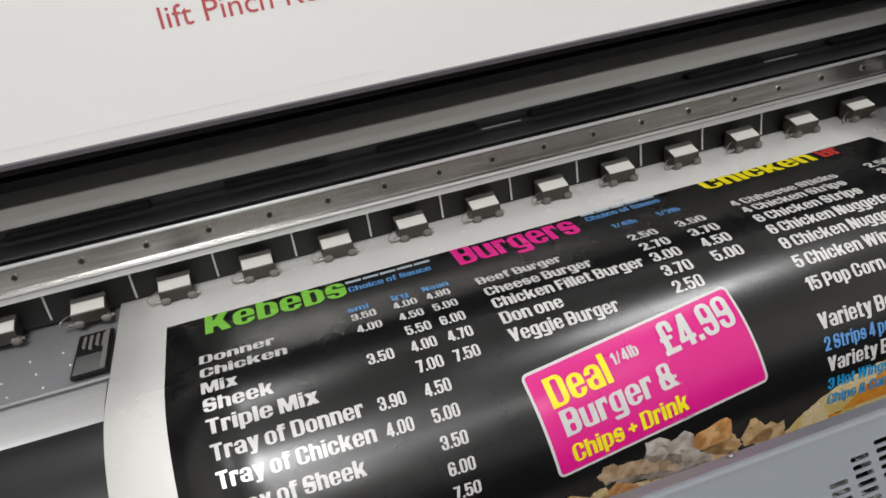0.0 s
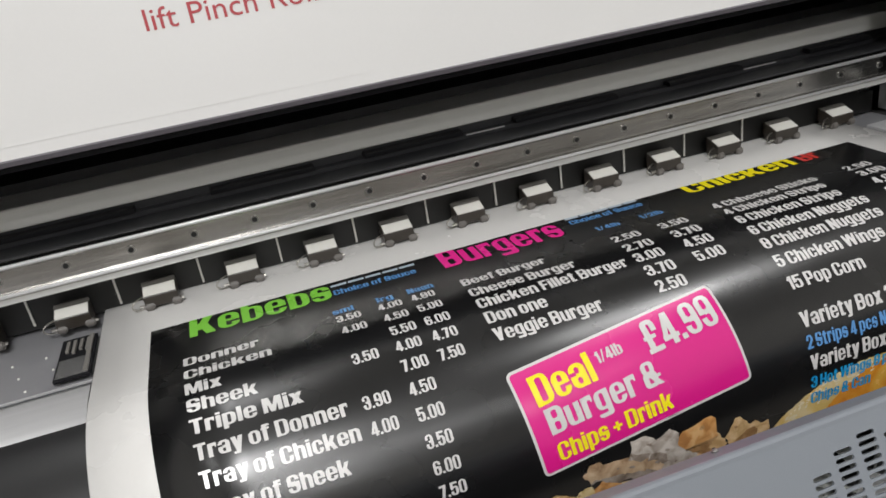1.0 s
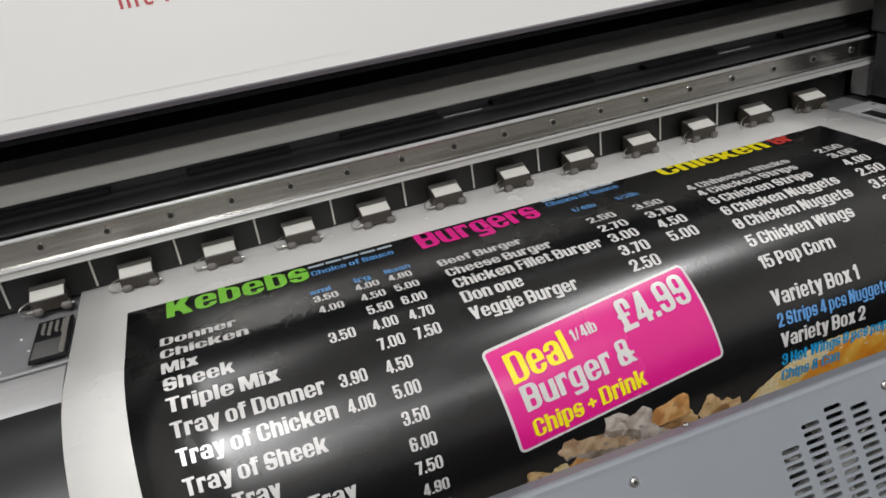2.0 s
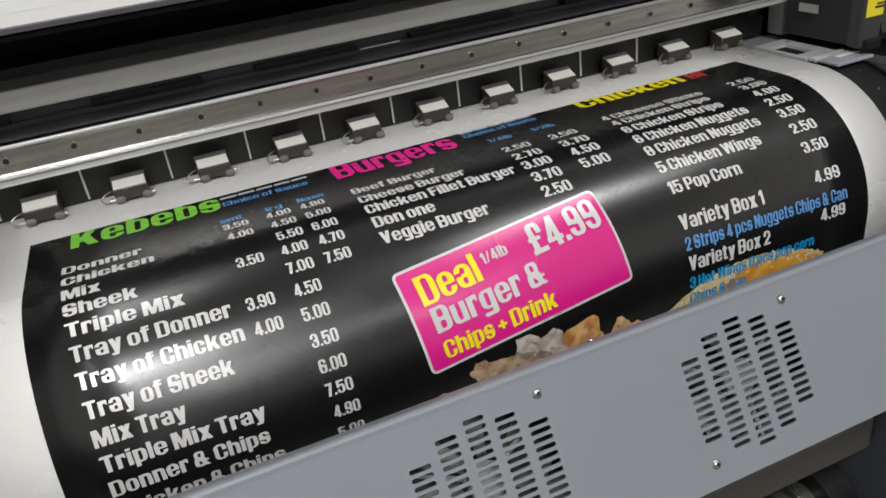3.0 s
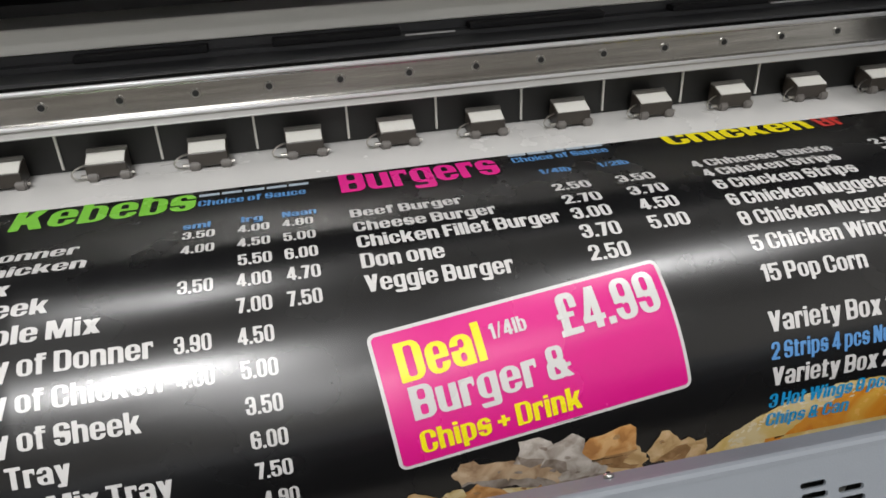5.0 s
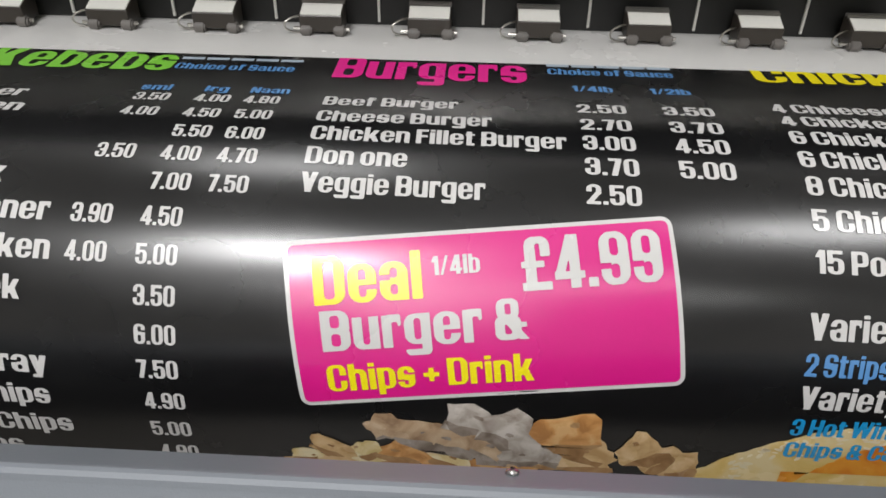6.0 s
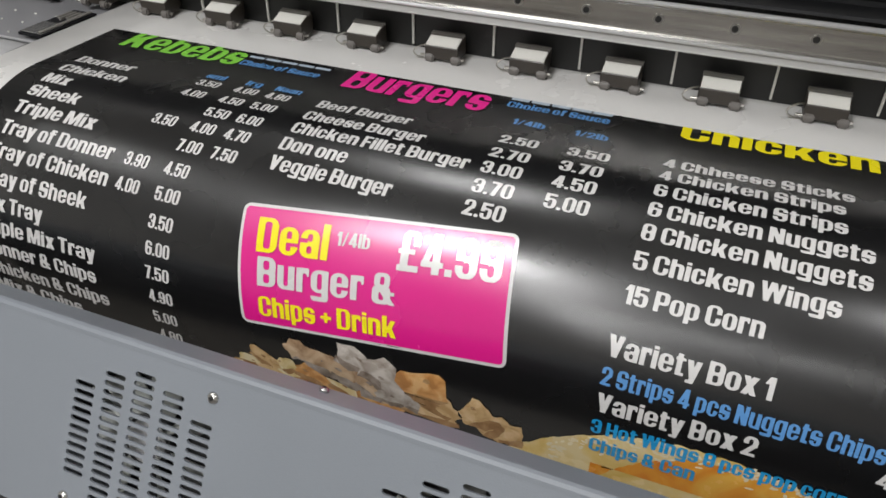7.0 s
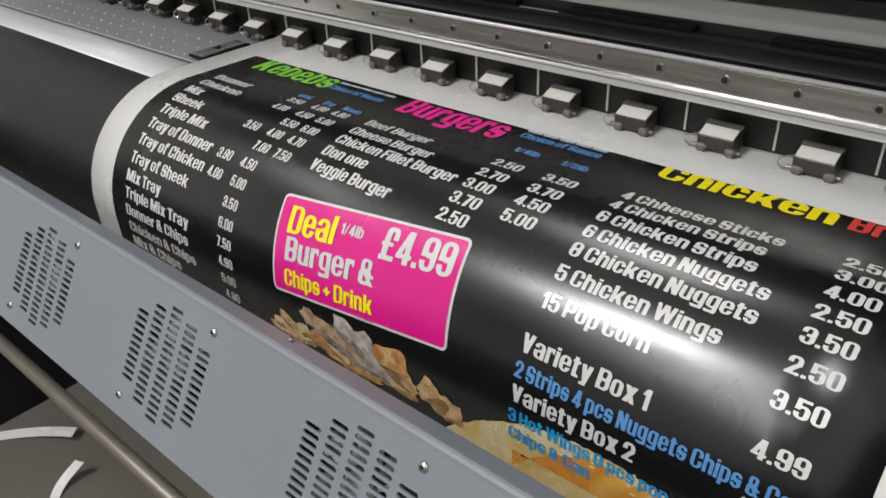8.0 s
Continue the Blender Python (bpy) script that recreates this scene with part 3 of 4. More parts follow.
cover = part("front_cover", cover_place(slotted(LEFT, COVER_RIGHT, -COVER_H, -0.001, 0.002)), M_GREY, printer, "light grey sheet-metal front cover with slotted vents")
part("cover_lip", sheet([(-0.3803, 0.8708), (-0.3790, 0.8736), (-0.3770, 0.8752), (-0.3745, 0.8752), (-0.3722, 0.8740), (-0.3490, 0.8575), (-0.3460, 0.835)], LEFT, COVER_RIGHT, -0.0015), M_GREY, cover, "folded upper lip of the cover")
part("cover_underside", sheet([(-0.4475, 0.7495), (-0.42, 0.744), (-0.36, 0.748)], LEFT, COVER_RIGHT, 0.002), M_GREY, cover)
part("cover_backing", sheet([(-0.328, 0.825), (-0.372, 0.752)], LEFT, COVER_RIGHT - 0.01, 0.002), M_INNER, cover)
part("cover_end", extrude_x([(-0.376, 0.873), (-0.446, 0.751), (-0.36, 0.75), (-0.33, 0.84)], COVER_RIGHT - 0.004, COVER_RIGHT + 0.001), M_GREY, cover)
def fan_blade():
    """One twisted blade, root towards the hub."""
    bm = bmesh.new()
    rows = []
    for i in range(4):
        r = 0.018 + 0.034 * i / 3
        half, pitch = 0.008 + 0.005 * i / 3, radians(48 - 8 * i)
        up = Vector((0, math.cos(pitch), math.sin(pitch))) * half
        rows.append([bm.verts.new(Vector((r, 0, 0)) + k * up + Vector((0, 0.003 * i, t))) for k, t in ((-1, 0), (1, 0), (1, 0.0012), (-1, 0.0012))])
    for a, b in zip(rows, rows[1:]):
        for k in range(4):
            bm.faces.new((a[k], a[(k + 1) % 4], b[(k + 1) % 4], b[k]))
    bm.faces.new(rows[0])
    bm.faces.new(rows[-1])
    return finish("fan_blade", bm, M_BLADE)


BLADE = fan_blade()
face = Matrix.Rotation(math.radians(60), 4, "X")
for k, vx in enumerate(VENTS):
    fan = part("fan_guard", cover_place(rod((vx, -0.069, -0.034), (vx, -0.069, -0.030), 0.056, n=24)), M_INNER, cover)
    hub = part("fan_hub", cover_place(rod((vx, -0.069, -0.030), (vx, -0.069, -0.011), 0.019, n=20)), M_INNER, fan)
    part("hub_label", cover_place(rod((vx, -0.069, -0.011), (vx, -0.069, -0.0104), 0.016, n=20)), M_SILVER, fan, "silver label on the fan hub")
    spot = CREASE + Vector((vx, 0, 0)) + slope * 0.069 - Vector((0, -0.866, 0.5)) * 0.020
    for j in range(7):
        share("fan_blade", BLADE, fan, Matrix.Translation(spot) @ face @ Matrix.Rotation(2 * math.pi * (j + 0.37 * k) / 7, 4, "Z"))
    for j in range(3):
        a = 2 * math.pi * j / 3 + 0.6
        d = Vector((math.cos(a), math.sin(a)))
        part("fan_strut", cover_place(rod((vx + 0.018 * d.x, -0.069 + 0.018 * d.y, -0.0095), (vx + 0.056 * d.x, -0.069 + 0.056 * d.y, -0.0095), 0.0022, n=8)), M_BLADE, fan)
dome = bmesh.new()
bmesh.ops.create_uvsphere(dome, u_segments=14, v_segments=8, radius=0.0042)
bmesh.ops.scale(dome, vec=(1, 1, 0.6), verts=dome.verts)
dome = finish("cover_screw", dome, M_STEEL, True)
socket = finish("screw_socket", rod((0, 0, 0), (0, 0, 0.0029), 0.0017, n=6), M_HOLE)
tilt = Matrix.Rotation(math.radians(60), 4, "X")
for vx in VENTS:
    for dx, dy in ((0.0545, -0.018), (-0.0535, -0.124)):
        p = CREASE + Vector((vx + dx, 0, 0)) - slope * dy + Vector((0, -0.866, 0.5)) * 0.0012
        s = share("cover_screw", dome, cover, Matrix.Translation(p) @ tilt)
        share("screw_socket", socket, s, Matrix.Identity(4))
lip_n = Matrix.Rotation(math.radians(-34), 4, "X")
for x in (-0.253, 0.461):
    s = share("lip_screw", dome, cover, Matrix.Translation((x, -0.3575, 0.8650)) @ lip_n @ Matrix.Scale(0.8, 4))
    share("screw_socket", socket, s, Matrix.Identity(4))

# pinch rollers
def pinch_parts():
    body = bmesh.new()
    prof = [(-0.010, 0.957), (-0.0112, 0.9698), (0.004, 0.9752), (0.011, 0.9756), (0.012, 0.957)]
    f = extrude_x(prof, -0.0405, -0.007)
    bmesh.ops.bevel(f, geom=f.edges[:], offset=0.0005, segments=1, affect="EDGES")
    top = extrude_x([(-0.0102, 0.9698), (0.0030, 0.9745), (0.0028, 0.9757), (-0.0106, 0.9710)], -0.0395, -0.0080)
    ridge = bmesh.new()
    for k in range(2):
        y = 0.0075 + 0.004 * k
        add_box(ridge, -0.0405, -0.007, y - 0.0030, y - 0.0018, 0.974, 0.9772 + 0.0006 * k)
    wheels = []
    for x in (-0.0405, -0.0140):
        w = bmesh.new()
        add_rod(w, (x, -0.0085, 0.9582), (x + 0.0095, -0.0085, 0.9578), 0.0047, n=18)
        bmesh.ops.bevel(w, geom=[e for e in w.edges if len(e.link_faces) == 2 and any(len(g.verts) > 4 for g in e.link_faces)], offset=0.0014, segments=2, affect="EDGES")
        wheels.append(finish("wheel", w, M_WHEEL, False))
    axle = rod((-0.046, -0.0075, 0.9588), (-0.002, -0.0075, 0.9588), 0.0016, n=8)
    loop = bmesh.new()
    pts = [Vector((-0.041 - 0.0120 * math.sin(a), -0.004 - 0.005 * math.sin(a), 0.9612 + 0.0066 * math.cos(a))) for a in [math.pi * i / 8 for i in range(9)]]
    rings = []
    for i, p in enumerate(pts):
        t = (pts[min(i + 1, 8)] - pts[max(i - 1, 0)]).normalized()
        side = Vector((0.3, 1, 0)).cross(t).normalized()
        up = t.cross(side)
        rings.append([loop.verts.new(p + 0.0008 * (math.cos(k * math.pi / 3) * side + math.sin(k * math.pi / 3) * up)) for k in range(6)])
    for a, b in zip(rings, rings[1:]):
        for k in range(6):
            loop.faces.new((a[k], a[(k + 1) % 6], b[(k + 1) % 6], b[k]))
    arm = box(-0.034, -0.013, 0.0145, 0.030, 0.958, 0.974)
    return [("body", finish("body", f, M_ROLLER)), ("pale_top", finish("pale_top", top, M_PAD)), ("ridge", finish("ridge", ridge, M_RIDGE)), ("wheel", wheels[0]), ("wheel", wheels[1]),
            ("axle", finish("axle", axle, M_WIRE)), ("wire_loop", finish("wire_loop", loop, M_WIRE)), ("arm", finish("arm", arm, M_ROLLER))]


PINCH = pinch_parts()
for i in range(-8, 12):
    unit = new("pinch_roller")
    unit.parent = printer
    unit.empty_display_size = 0.02
    unit.location = (i * PITCH, 0.0, -0.002)
    tagged(unit, "small dark bronze pinch roller with pale top")
    for nm, me in PINCH:
        share(nm, me, unit, Matrix.Identity(4))

# clips that hold the sheet's edges on the platen
def media_clip(x0, x1, y0):
    """A thin holder for the sheet's edge: dark ribbed end and a clear plate towards the front."""
    c = new("media_clip")
    c.parent = printer
    tagged(c, "dark media edge clip with clear cover")
    part("clip_base", box(x0, x1, y0, -0.030, TOP - 0.002, TOP + 0.0012, bevel=0.0006), M_BLACK, c)
    part("clip_plate", box(x0 + 0.002, x1 - 0.002, y0 + 0.002, y0 + 0.034, TOP + 0.0012, TOP + 0.0026, bevel=0.0006), M_CHROME, c, "clear bright clip plate")
    part("clip_fold", box(x1 - 0.006, x1 - 0.002, y0 + 0.002, -0.034, TOP + 0.0026, TOP + 0.0042, bevel=0.0005), M_RIDGE, c)
    for k in range(4):
        x = x0 + 0.006 + 0.006 * k
        part("clip_rib", box(x, x + 0.003, -0.060 - 0.004 * (k % 2), -0.040, TOP + 0.0012, TOP + 0.004, bevel=0.0004), M_RIDGE, c)


media_clip(-0.034, -0.002, -0.108)
holder = new("edge_holder")
holder.parent = printer
tagged(holder, "bare metal media holder with a clear front plate")
bm = bmesh.new()
for a in ((0.925, 0.931, -0.115, -0.030), (0.957, 0.974, -0.115, -0.030), (0.931, 0.957, -0.050, -0.030), (0.931, 0.957, -0.115, -0.096)):
    add_box(bm, *a, TOP - 0.002, TOP + 0.0022)
part("holder_plate", bm, M_ALU_DULL, holder)
part("window_floor", box(0.931, 0.957, -0.096, -0.050, TOP - 0.004, TOP - 0.0015), M_BLACK, holder)
for y in (-0.121, -0.128):
    part("step_strip", box(0.927, 0.980, y, y + 0.004, TOP - 0.001, TOP + 0.0036, bevel=0.0005), M_ALU_DULL, holder)
part("front_plate", box(0.930, 0.986, -0.158, -0.130, TOP - 0.001, TOP + 0.0026, bevel=0.0008), M_CLEAR, holder, "clear lavender-tinted plate")
part("front_plate_rim", box(0.952, 0.985, -0.139, -0.132, TOP + 0.0026, TOP + 0.0034, bevel=0.0003), M_PAD, holder)
part("holder_screw", rod((0.966, -0.045, TOP + 0.002), (0.966, -0.045, TOP + 0.0034), 0.003, n=12), M_STEEL, holder)
# worn specks on the bare end of the drum
rw = random.Random(17)
speck = bmesh.new()
bmesh.ops.create_uvsphere(speck, u_segments=6, v_segments=4, radius=0.0008)
speck = finish("paint_speck", speck, M_LINE)
for k in range(11):
    x, a = rw.uniform(0.928, 0.968), rw.uniform(0.1, 1.4)
    at = Vector((x, centre_y(x) - DR * math.sin(a), CENTRE_Z + DR * math.cos(a)))
    share("paint_speck", speck, printer, Matrix.Translation(at) @ Matrix.Diagonal((1, rw.uniform(0.5, 1.5), 0.5, 1)))
# black seal along the drum's end
seal = [(-(DR + 0.004) * math.sin(a), CENTRE_Z + (DR + 0.004) * math.cos(a)) for a in [0.05 + 0.95 * i / 14 for i in range(15)]]
part("drum_seal", sheet(seal, 0.9725, 0.9755, 0.012, 1, lambda x: centre_y(0.93)), M_BLACK, printer)

# right end: side bracket, deck with capping station, housing
part("side_bracket", extrude_x([(-0.150, 0.938), (-0.237, 0.939), (-0.272, 0.938), (-0.304, 0.903), (-0.341, 0.862), (-0.395, 0.795), (-0.430, 0.752), (-0.25, 0.74), (-0.15, 0.80)], 0.976, 0.991), M_SIDE, printer, "slate-grey end bracket of the drum")
part("deck", box(0.992, 1.42, -0.235, 0.17, 0.90, 0.945, bevel=0.006), M_DECK, printer, "dark grey deck at the parking end")
part("deck_front", box(0.995, 1.42, -0.232, 0.10, 0.62, 0.90), M_DECK, printer)
part("end_bracket", box(1.004, 1.022, 0.004, 0.03, 0.948, 0.998), M_ALU_DULL, printer, "bare metal rail end bracket")
for x in (0.962, 0.976):
    part("plate_bolt", rod((x, 0.022, 0.985), (x, 0.016, 0.985), 0.005, n=12), M_STEEL, printer)
for x in (1.090, 1.126):
    part("blue_cap", rod((x, -0.140, 0.944), (x, -0.140, 0.9475), 0.0105, n=24), M_BLUE_CAP, printer, "small round blue cap")
cap = part("capping_station", box(1.03, 1.24, -0.06, 0.09, 0.945, 0.965, bevel=0.004), M_BLACK, printer)
for k in range(4):
    part("pump_fitting", rod((1.06 + 0.05 * k, -0.02, 0.965), (1.06 + 0.05 * k, -0.02, 0.985), 0.007, n=12), M_CHROME, cap)
part("housing_panel", box(1.255, 1.30, -0.185, 0.17, 0.945, 1.38), M_HOOD, printer, "white inner wall of the end housing")
part("housing_recess", box(1.250, 1.256, -0.118, -0.055, 0.950, 1.16), M_BLACK, printer)
part("door_frame", box(1.248, 1.256, -0.180, -0.150, 0.985, 1.10), M_BLACK, printer)
part("door_pane", box(1.2465, 1.249, -0.174, -0.156, 0.991, 1.094), M_HOOD, printer)
for k in range(5):
    part("wire_fitting", rod((1.10 + 0.021 * k, 0.005 - 0.006 * k, 0.960), (1.106 + 0.021 * k, 0.0 - 0.006 * k, 0.990), 0.0035, n=10), M_CHROME, cap)
def cable(points, r, mat, name, parent, label=""):
    """A thin round cable through the points."""
    cu = bpy.data.curves.new(name, "CURVE")
    cu.dimensions, cu.bevel_depth, cu.bevel_resolution, cu.resolution_u = "3D", r, 2, 8
    sp = cu.splines.new("NURBS")
    sp.points.add(len(points) - 1)
    for p, q in zip(sp.points, points):
        p.co = (*q, 1)
    sp.use_endpoint_u, sp.order_u = True, 4
    ob = bpy.data.objects.new(name, cu)
    scene.collection.objects.link(ob)
    me = bpy.data.meshes.new_from_object(ob.evaluated_get(bpy.context.evaluated_depsgraph_get()))
    bpy.data.objects.remove(ob)
    bpy.data.curves.remove(cu)
    bm = bmesh.new()
    bm.from_mesh(me)
    bpy.data.meshes.remove(me)
    return part(name, bm, mat, parent, label, smooth=True)


cable([(1.145, -0.005, 0.988), (1.17, 0.0, 1.02), (1.19, 0.02, 1.06), (1.195, 0.06, 1.10), (1.19, 0.10, 1.13)], 0.0022, M_RIDGE, "ink_tube", cap, "thin translucent ink tube")
cable([(1.06, -0.05, 0.968), (1.09, -0.075, 0.972), (1.13, -0.07, 0.976), (1.16, -0.04, 0.972)], 0.0028, M_BLACK, "drain_tube", cap)
cable([(1.205, -0.075, 0.946), (1.205, -0.075, 0.975), (1.225, -0.075, 0.980), (1.245, -0.075, 0.975), (1.245, -0.075, 0.946)], 0.003, M_PAD, "wire_handle", printer, "small white wire handle")
for k in range(3):
    part("wiper_block", box(1.045 + 0.045 * k, 1.075 + 0.045 * k, -0.058, -0.034, 0.965, 0.976 + 0.003 * k, bevel=0.002), M_CARR, cap)
part("deck_slot", box(1.015, 1.05, -0.163, -0.130, 0.9445, 0.9465), M_BLACK, printer)
part("deck_bolt", rod((1.03, -0.185, 0.944), (1.03, -0.185, 0.949), 0.004, n=10), M_STEEL, printer)
part("bracket_bolt", rod((0.977, -0.262, 0.918), (0.970, -0.262, 0.918), 0.0065, n=14), M_SIDE, printer)
part("bracket_bolt", rod((0.977, -0.365, 0.815), (0.970, -0.365, 0.815), 0.0060, n=14), M_SIDE, printer)
# left end wall of the cavity
part("left_housing", box(LEFT - 0.34, LEFT, -0.20, 0.18, 0.70, 1.38, bevel=0.01), M_HOOD, printer)

# underside: legs, cross bar, take-up roll
def leg(x0, x1):
    bm = extrude_x([(-0.50, 0.0), (0.20, 0.0), (0.16, 0.75), (-0.395, 0.742), (-0.410, 0.62), (-0.46, 0.50), (-0.50, 0.40)], x0, x1)
    bmesh.ops.bevel(bm, geom=bm.edges[:], offset=0.004, segments=2, affect="EDGES")
    return bm


part("leg_panel", leg(0.84, 1.36), M_SIDE, printer, "slate-grey side cabinet of the stand")
part("leg_panel", leg(-1.05, LEFT - 0.02), M_BLACK, printer, "black side cabinet of the stand")
part("cross_beam", box(LEFT - 0.02, 0.84, -0.30, -0.22, 0.60, 0.70), M_DARK, printer)
part("lower_body", box(LEFT - 0.02, 0.84, -0.22, 0.12, 0.66, 0.79), M_BLACK, printer)
part("tension_bar", rod((LEFT - 0.02, -0.40, 0.54), (0.70, -0.40, 0.54), 0.0105, n=14), M_BRASS, printer, "dull metal tension bar", smooth=True)
part("stand_beam", box(LEFT - 0.02, 0.838, -0.347, -0.313, 0.560, 0.606, bevel=0.003), M_TAUPE, printer, "taupe square beam of the stand")
roll = part("take_up_flange", rod((0.80, -0.30, 0.45), (0.838, -0.30, 0.45), 0.052, n=40), M_RUBBER, printer, "dark take-up flange")
for x, r in ((0.700, 0.030), (0.722, 0.040), (0.748, 0.034), (0.770, 0.043)):
    collar = rod((x, -0.30, 0.45), (x + 0.016, -0.30, 0.45), r, n=32)
    bmesh.ops.bevel(collar, geom=[e for e in collar.edges if any(len(f.verts) > 4 for f in e.link_faces)], offset=0.003, segments=2, affect="EDGES")
    part("collar", collar, M_DULL_STEEL, roll, "oily steel collar", smooth=False)
part("take_up_hub", rod((0.69, -0.30, 0.45), (0.80, -0.30, 0.45), 0.026, n=28), M_DULL_STEEL, roll)
part("take_up_tube", rod((LEFT - 0.02, -0.30, 0.45), (0.69, -0.30, 0.45), 0.022, n=20), M_DARK, printer)

# ---- print carriage, parked at the right ----
carriage = thing("print_carriage", "charcoal plastic print head carriage on the rail, yellow label", "printer carriage", 0.970, 0, 0)
part("shell", box(0.0, 0.235, -0.138, -0.022, 1.043, 1.135, bevel=0.005), M_CARR, carriage, "charcoal upper shell")
part("lower_shell", box(0.012, 0.23, -0.130, -0.022, 0.966, 1.043, bevel=0.004), M_CARR_LOW, carriage, "darker lower shell")
part("front_plate", extrude_x([(-0.130, 1.040), (-0.138, 1.034), (-0.150, 0.975), (-0.144, 0.964), (-0.130, 0.964)], 0.033, 0.23), M_CARR_LOW, carriage)
part("side_block", box(0.004, 0.026, -0.128, -0.030, 0.962, 1.043, bevel=0.003), M_CARR_LOW, carriage)
post = part("label_post", box(0.001, 0.031, -0.150, -0.128, 0.962, 1.050, bevel=0.003), M_CARR, carriage)
lab = part("yellow_label", box(0.003, 0.029, -0.1512, -0.150, 0.998, 1.020), M_LABEL, post, "yellow warning label")
part("post_plate", box(0.004, 0.028, -0.1510, -0.150, 1.021, 1.044), M_RIDGE, post, "pale upper plate of the post")
part("label_mark", box(0.015, 0.0285, -0.1518, -0.1512, 1.007, 1.0095), M_HOLE, lab)
part("label_mark", box(0.017, 0.0285, -0.1518, -0.1512, 1.011, 1.0130), M_HOLE, lab)
part("post_foot", box(0.004, 0.028, -0.156, -0.130, 0.960, 0.972, bevel=0.002), M_BLACK, post)
part("latch_slot", box(0.188, 0.204, -0.1395, -0.137, 1.058, 1.108), M_BLACK, carriage)
part("latch", box(0.190, 0.199, -0.144, -0.137, 1.085, 1.104, bevel=0.002), M_CHROME, carriage)
for k in range(3):
    part("badge_stripe", box(0.150, 0.186, -0.1392, -0.1378, 1.062 + 0.007 * k, 1.066 + 0.007 * k), M_SILVER, carriage)
part("side_sticker", box(-0.0012, 0.0, -0.085, -0.055, 0.995, 1.005), M_SILVER, carriage)
part("rail_bearing", box(0.03, 0.20, -0.022, -0.0185, 1.000, 1.036), M_STEEL, carriage)

# ---- the printed sheet ----
MEDIA_L, MEDIA_R, INK_L, INK_R, INK_TOP = 0.001, 0.921, 0.049, 0.868, 0.0595
SHIFT = -0.004
banner = thing("printed_banner", "glossy white vinyl sheet printed with a black takeaway menu", "banner")


def bent(x0, x1, s0, s1, lift, thick, nx=10, ns=48):
    """A patch of the sheet."""
    bm = bmesh.new()
    tops, lows = [], []
    for i in range(nx + 1):
        x = x0 + (x1 - x0) * i / nx
        tops.append([bm.verts.new(on_sheet(x, s0 + (s1 - s0) * j / ns, lift)) for j in range(ns + 1)])
        lows.append([bm.verts.new(on_sheet(x, s0 + (s1 - s0) * j / ns, lift - thick)) for j in range(ns + 1)])
    for i in range(nx):
        for j in range(ns):
            bm.faces.new((tops[i][j], tops[i + 1][j], tops[i + 1][j + 1], tops[i][j + 1]))
            bm.faces.new((lows[i][j], lows[i][j + 1], lows[i + 1][j + 1], lows[i + 1][j]))
    for j in range(ns):
        for i in (0, nx):
            bm.faces.new((tops[i][j], tops[i][j + 1], lows[i][j + 1], lows[i][j]))
    for i in range(nx):
        for j in (0, ns):
            bm.faces.new((tops[i][j], tops[i + 1][j], lows[i + 1][j], lows[i][j]))
    return bm


part("vinyl_sheet", bent(MEDIA_L, MEDIA_R, -0.03, 0.60, 0.0, 0.0006, 12, 70), M_MEDIA, banner, "white glossy vinyl with bare margins", smooth=True)
part("black_print", bent(INK_L, INK_R, INK_TOP, 0.58, 0.0004, 0.0003, 12, 70), M_INK, banner, "glossy black printed background", smooth=True)


def lay(bm, o, u, v, lift):
    """Bends a flat bmesh (x along u, y along v, both in sheet measures) onto the sheet."""
    for q in bm.verts:
        x = o[0] + q.co.x * u[0] + q.co.y * v[0]
        s = o[1] + q.co.x * u[1] + q.co.y * v[1]
        q.co = on_sheet(x, s + SHIFT, lift + 0.00005 * q.co.z)
    for f in bm.faces:
        f.smooth = True
    return bm


def words(txt, x0, x1, s, cap, mat, parent=None, lift=0.0008, o=None, u=(1, 0), v=(0, -1), name="menu_line"):
    bm = text_mesh(txt)
    w = max(q.co.x for q in bm.verts)
    for q in bm.verts:
        q.co.x *= (x1 - x0) / w
        q.co.y *= cap
    if name == "menu_heading":
        bmesh.ops.bisect_plane(bm, geom=bm.verts[:] + bm.edges[:] + bm.faces[:], plane_co=(0, s + SHIFT - INK_TOP - 0.0005, 0), plane_no=(0, 1, 0), clear_outer=True)
    cut_rows(bm, 0.006)
    if o is None:
        lay(bm, (x0, s), u, v, lift)
    else:
        lay(bm, (o[0] + u[0] * x0 + v[0] * s, o[1] + u[1] * x0 + v[1] * s), u, v, lift)
    return part(name, bm, mat, parent or banner)


ROWS_K = [0.150, 0.172, 0.193, 0.2125, 0.233, 0.255, 0.277, 0.2997, 0.3216, 0.3423, 0.3633, 0.385, 0.4045]
KEBAB = [("Donner", 0.066), ("Chicken", 0.075), ("Mix", 0.030), ("Sheek", 0.057), ("Triple Mix", 0.090), ("Tray of Donner", 0.122), ("Tray of Chicken", 0.126), ("Tray of Sheek", 0.111),
         ("Mix Tray", 0.068), ("Triple Mix Tray", 0.124), ("Donner & Chips", 0.122), ("Chicken & Chips", 0.130), ("Mix & Chips", 0.096)]
for (txt, w), s in zip(KEBAB, ROWS_K):
    words(txt, 0.0785, 0.0785 + w, s, 0.0135, M_WHITE_INK)
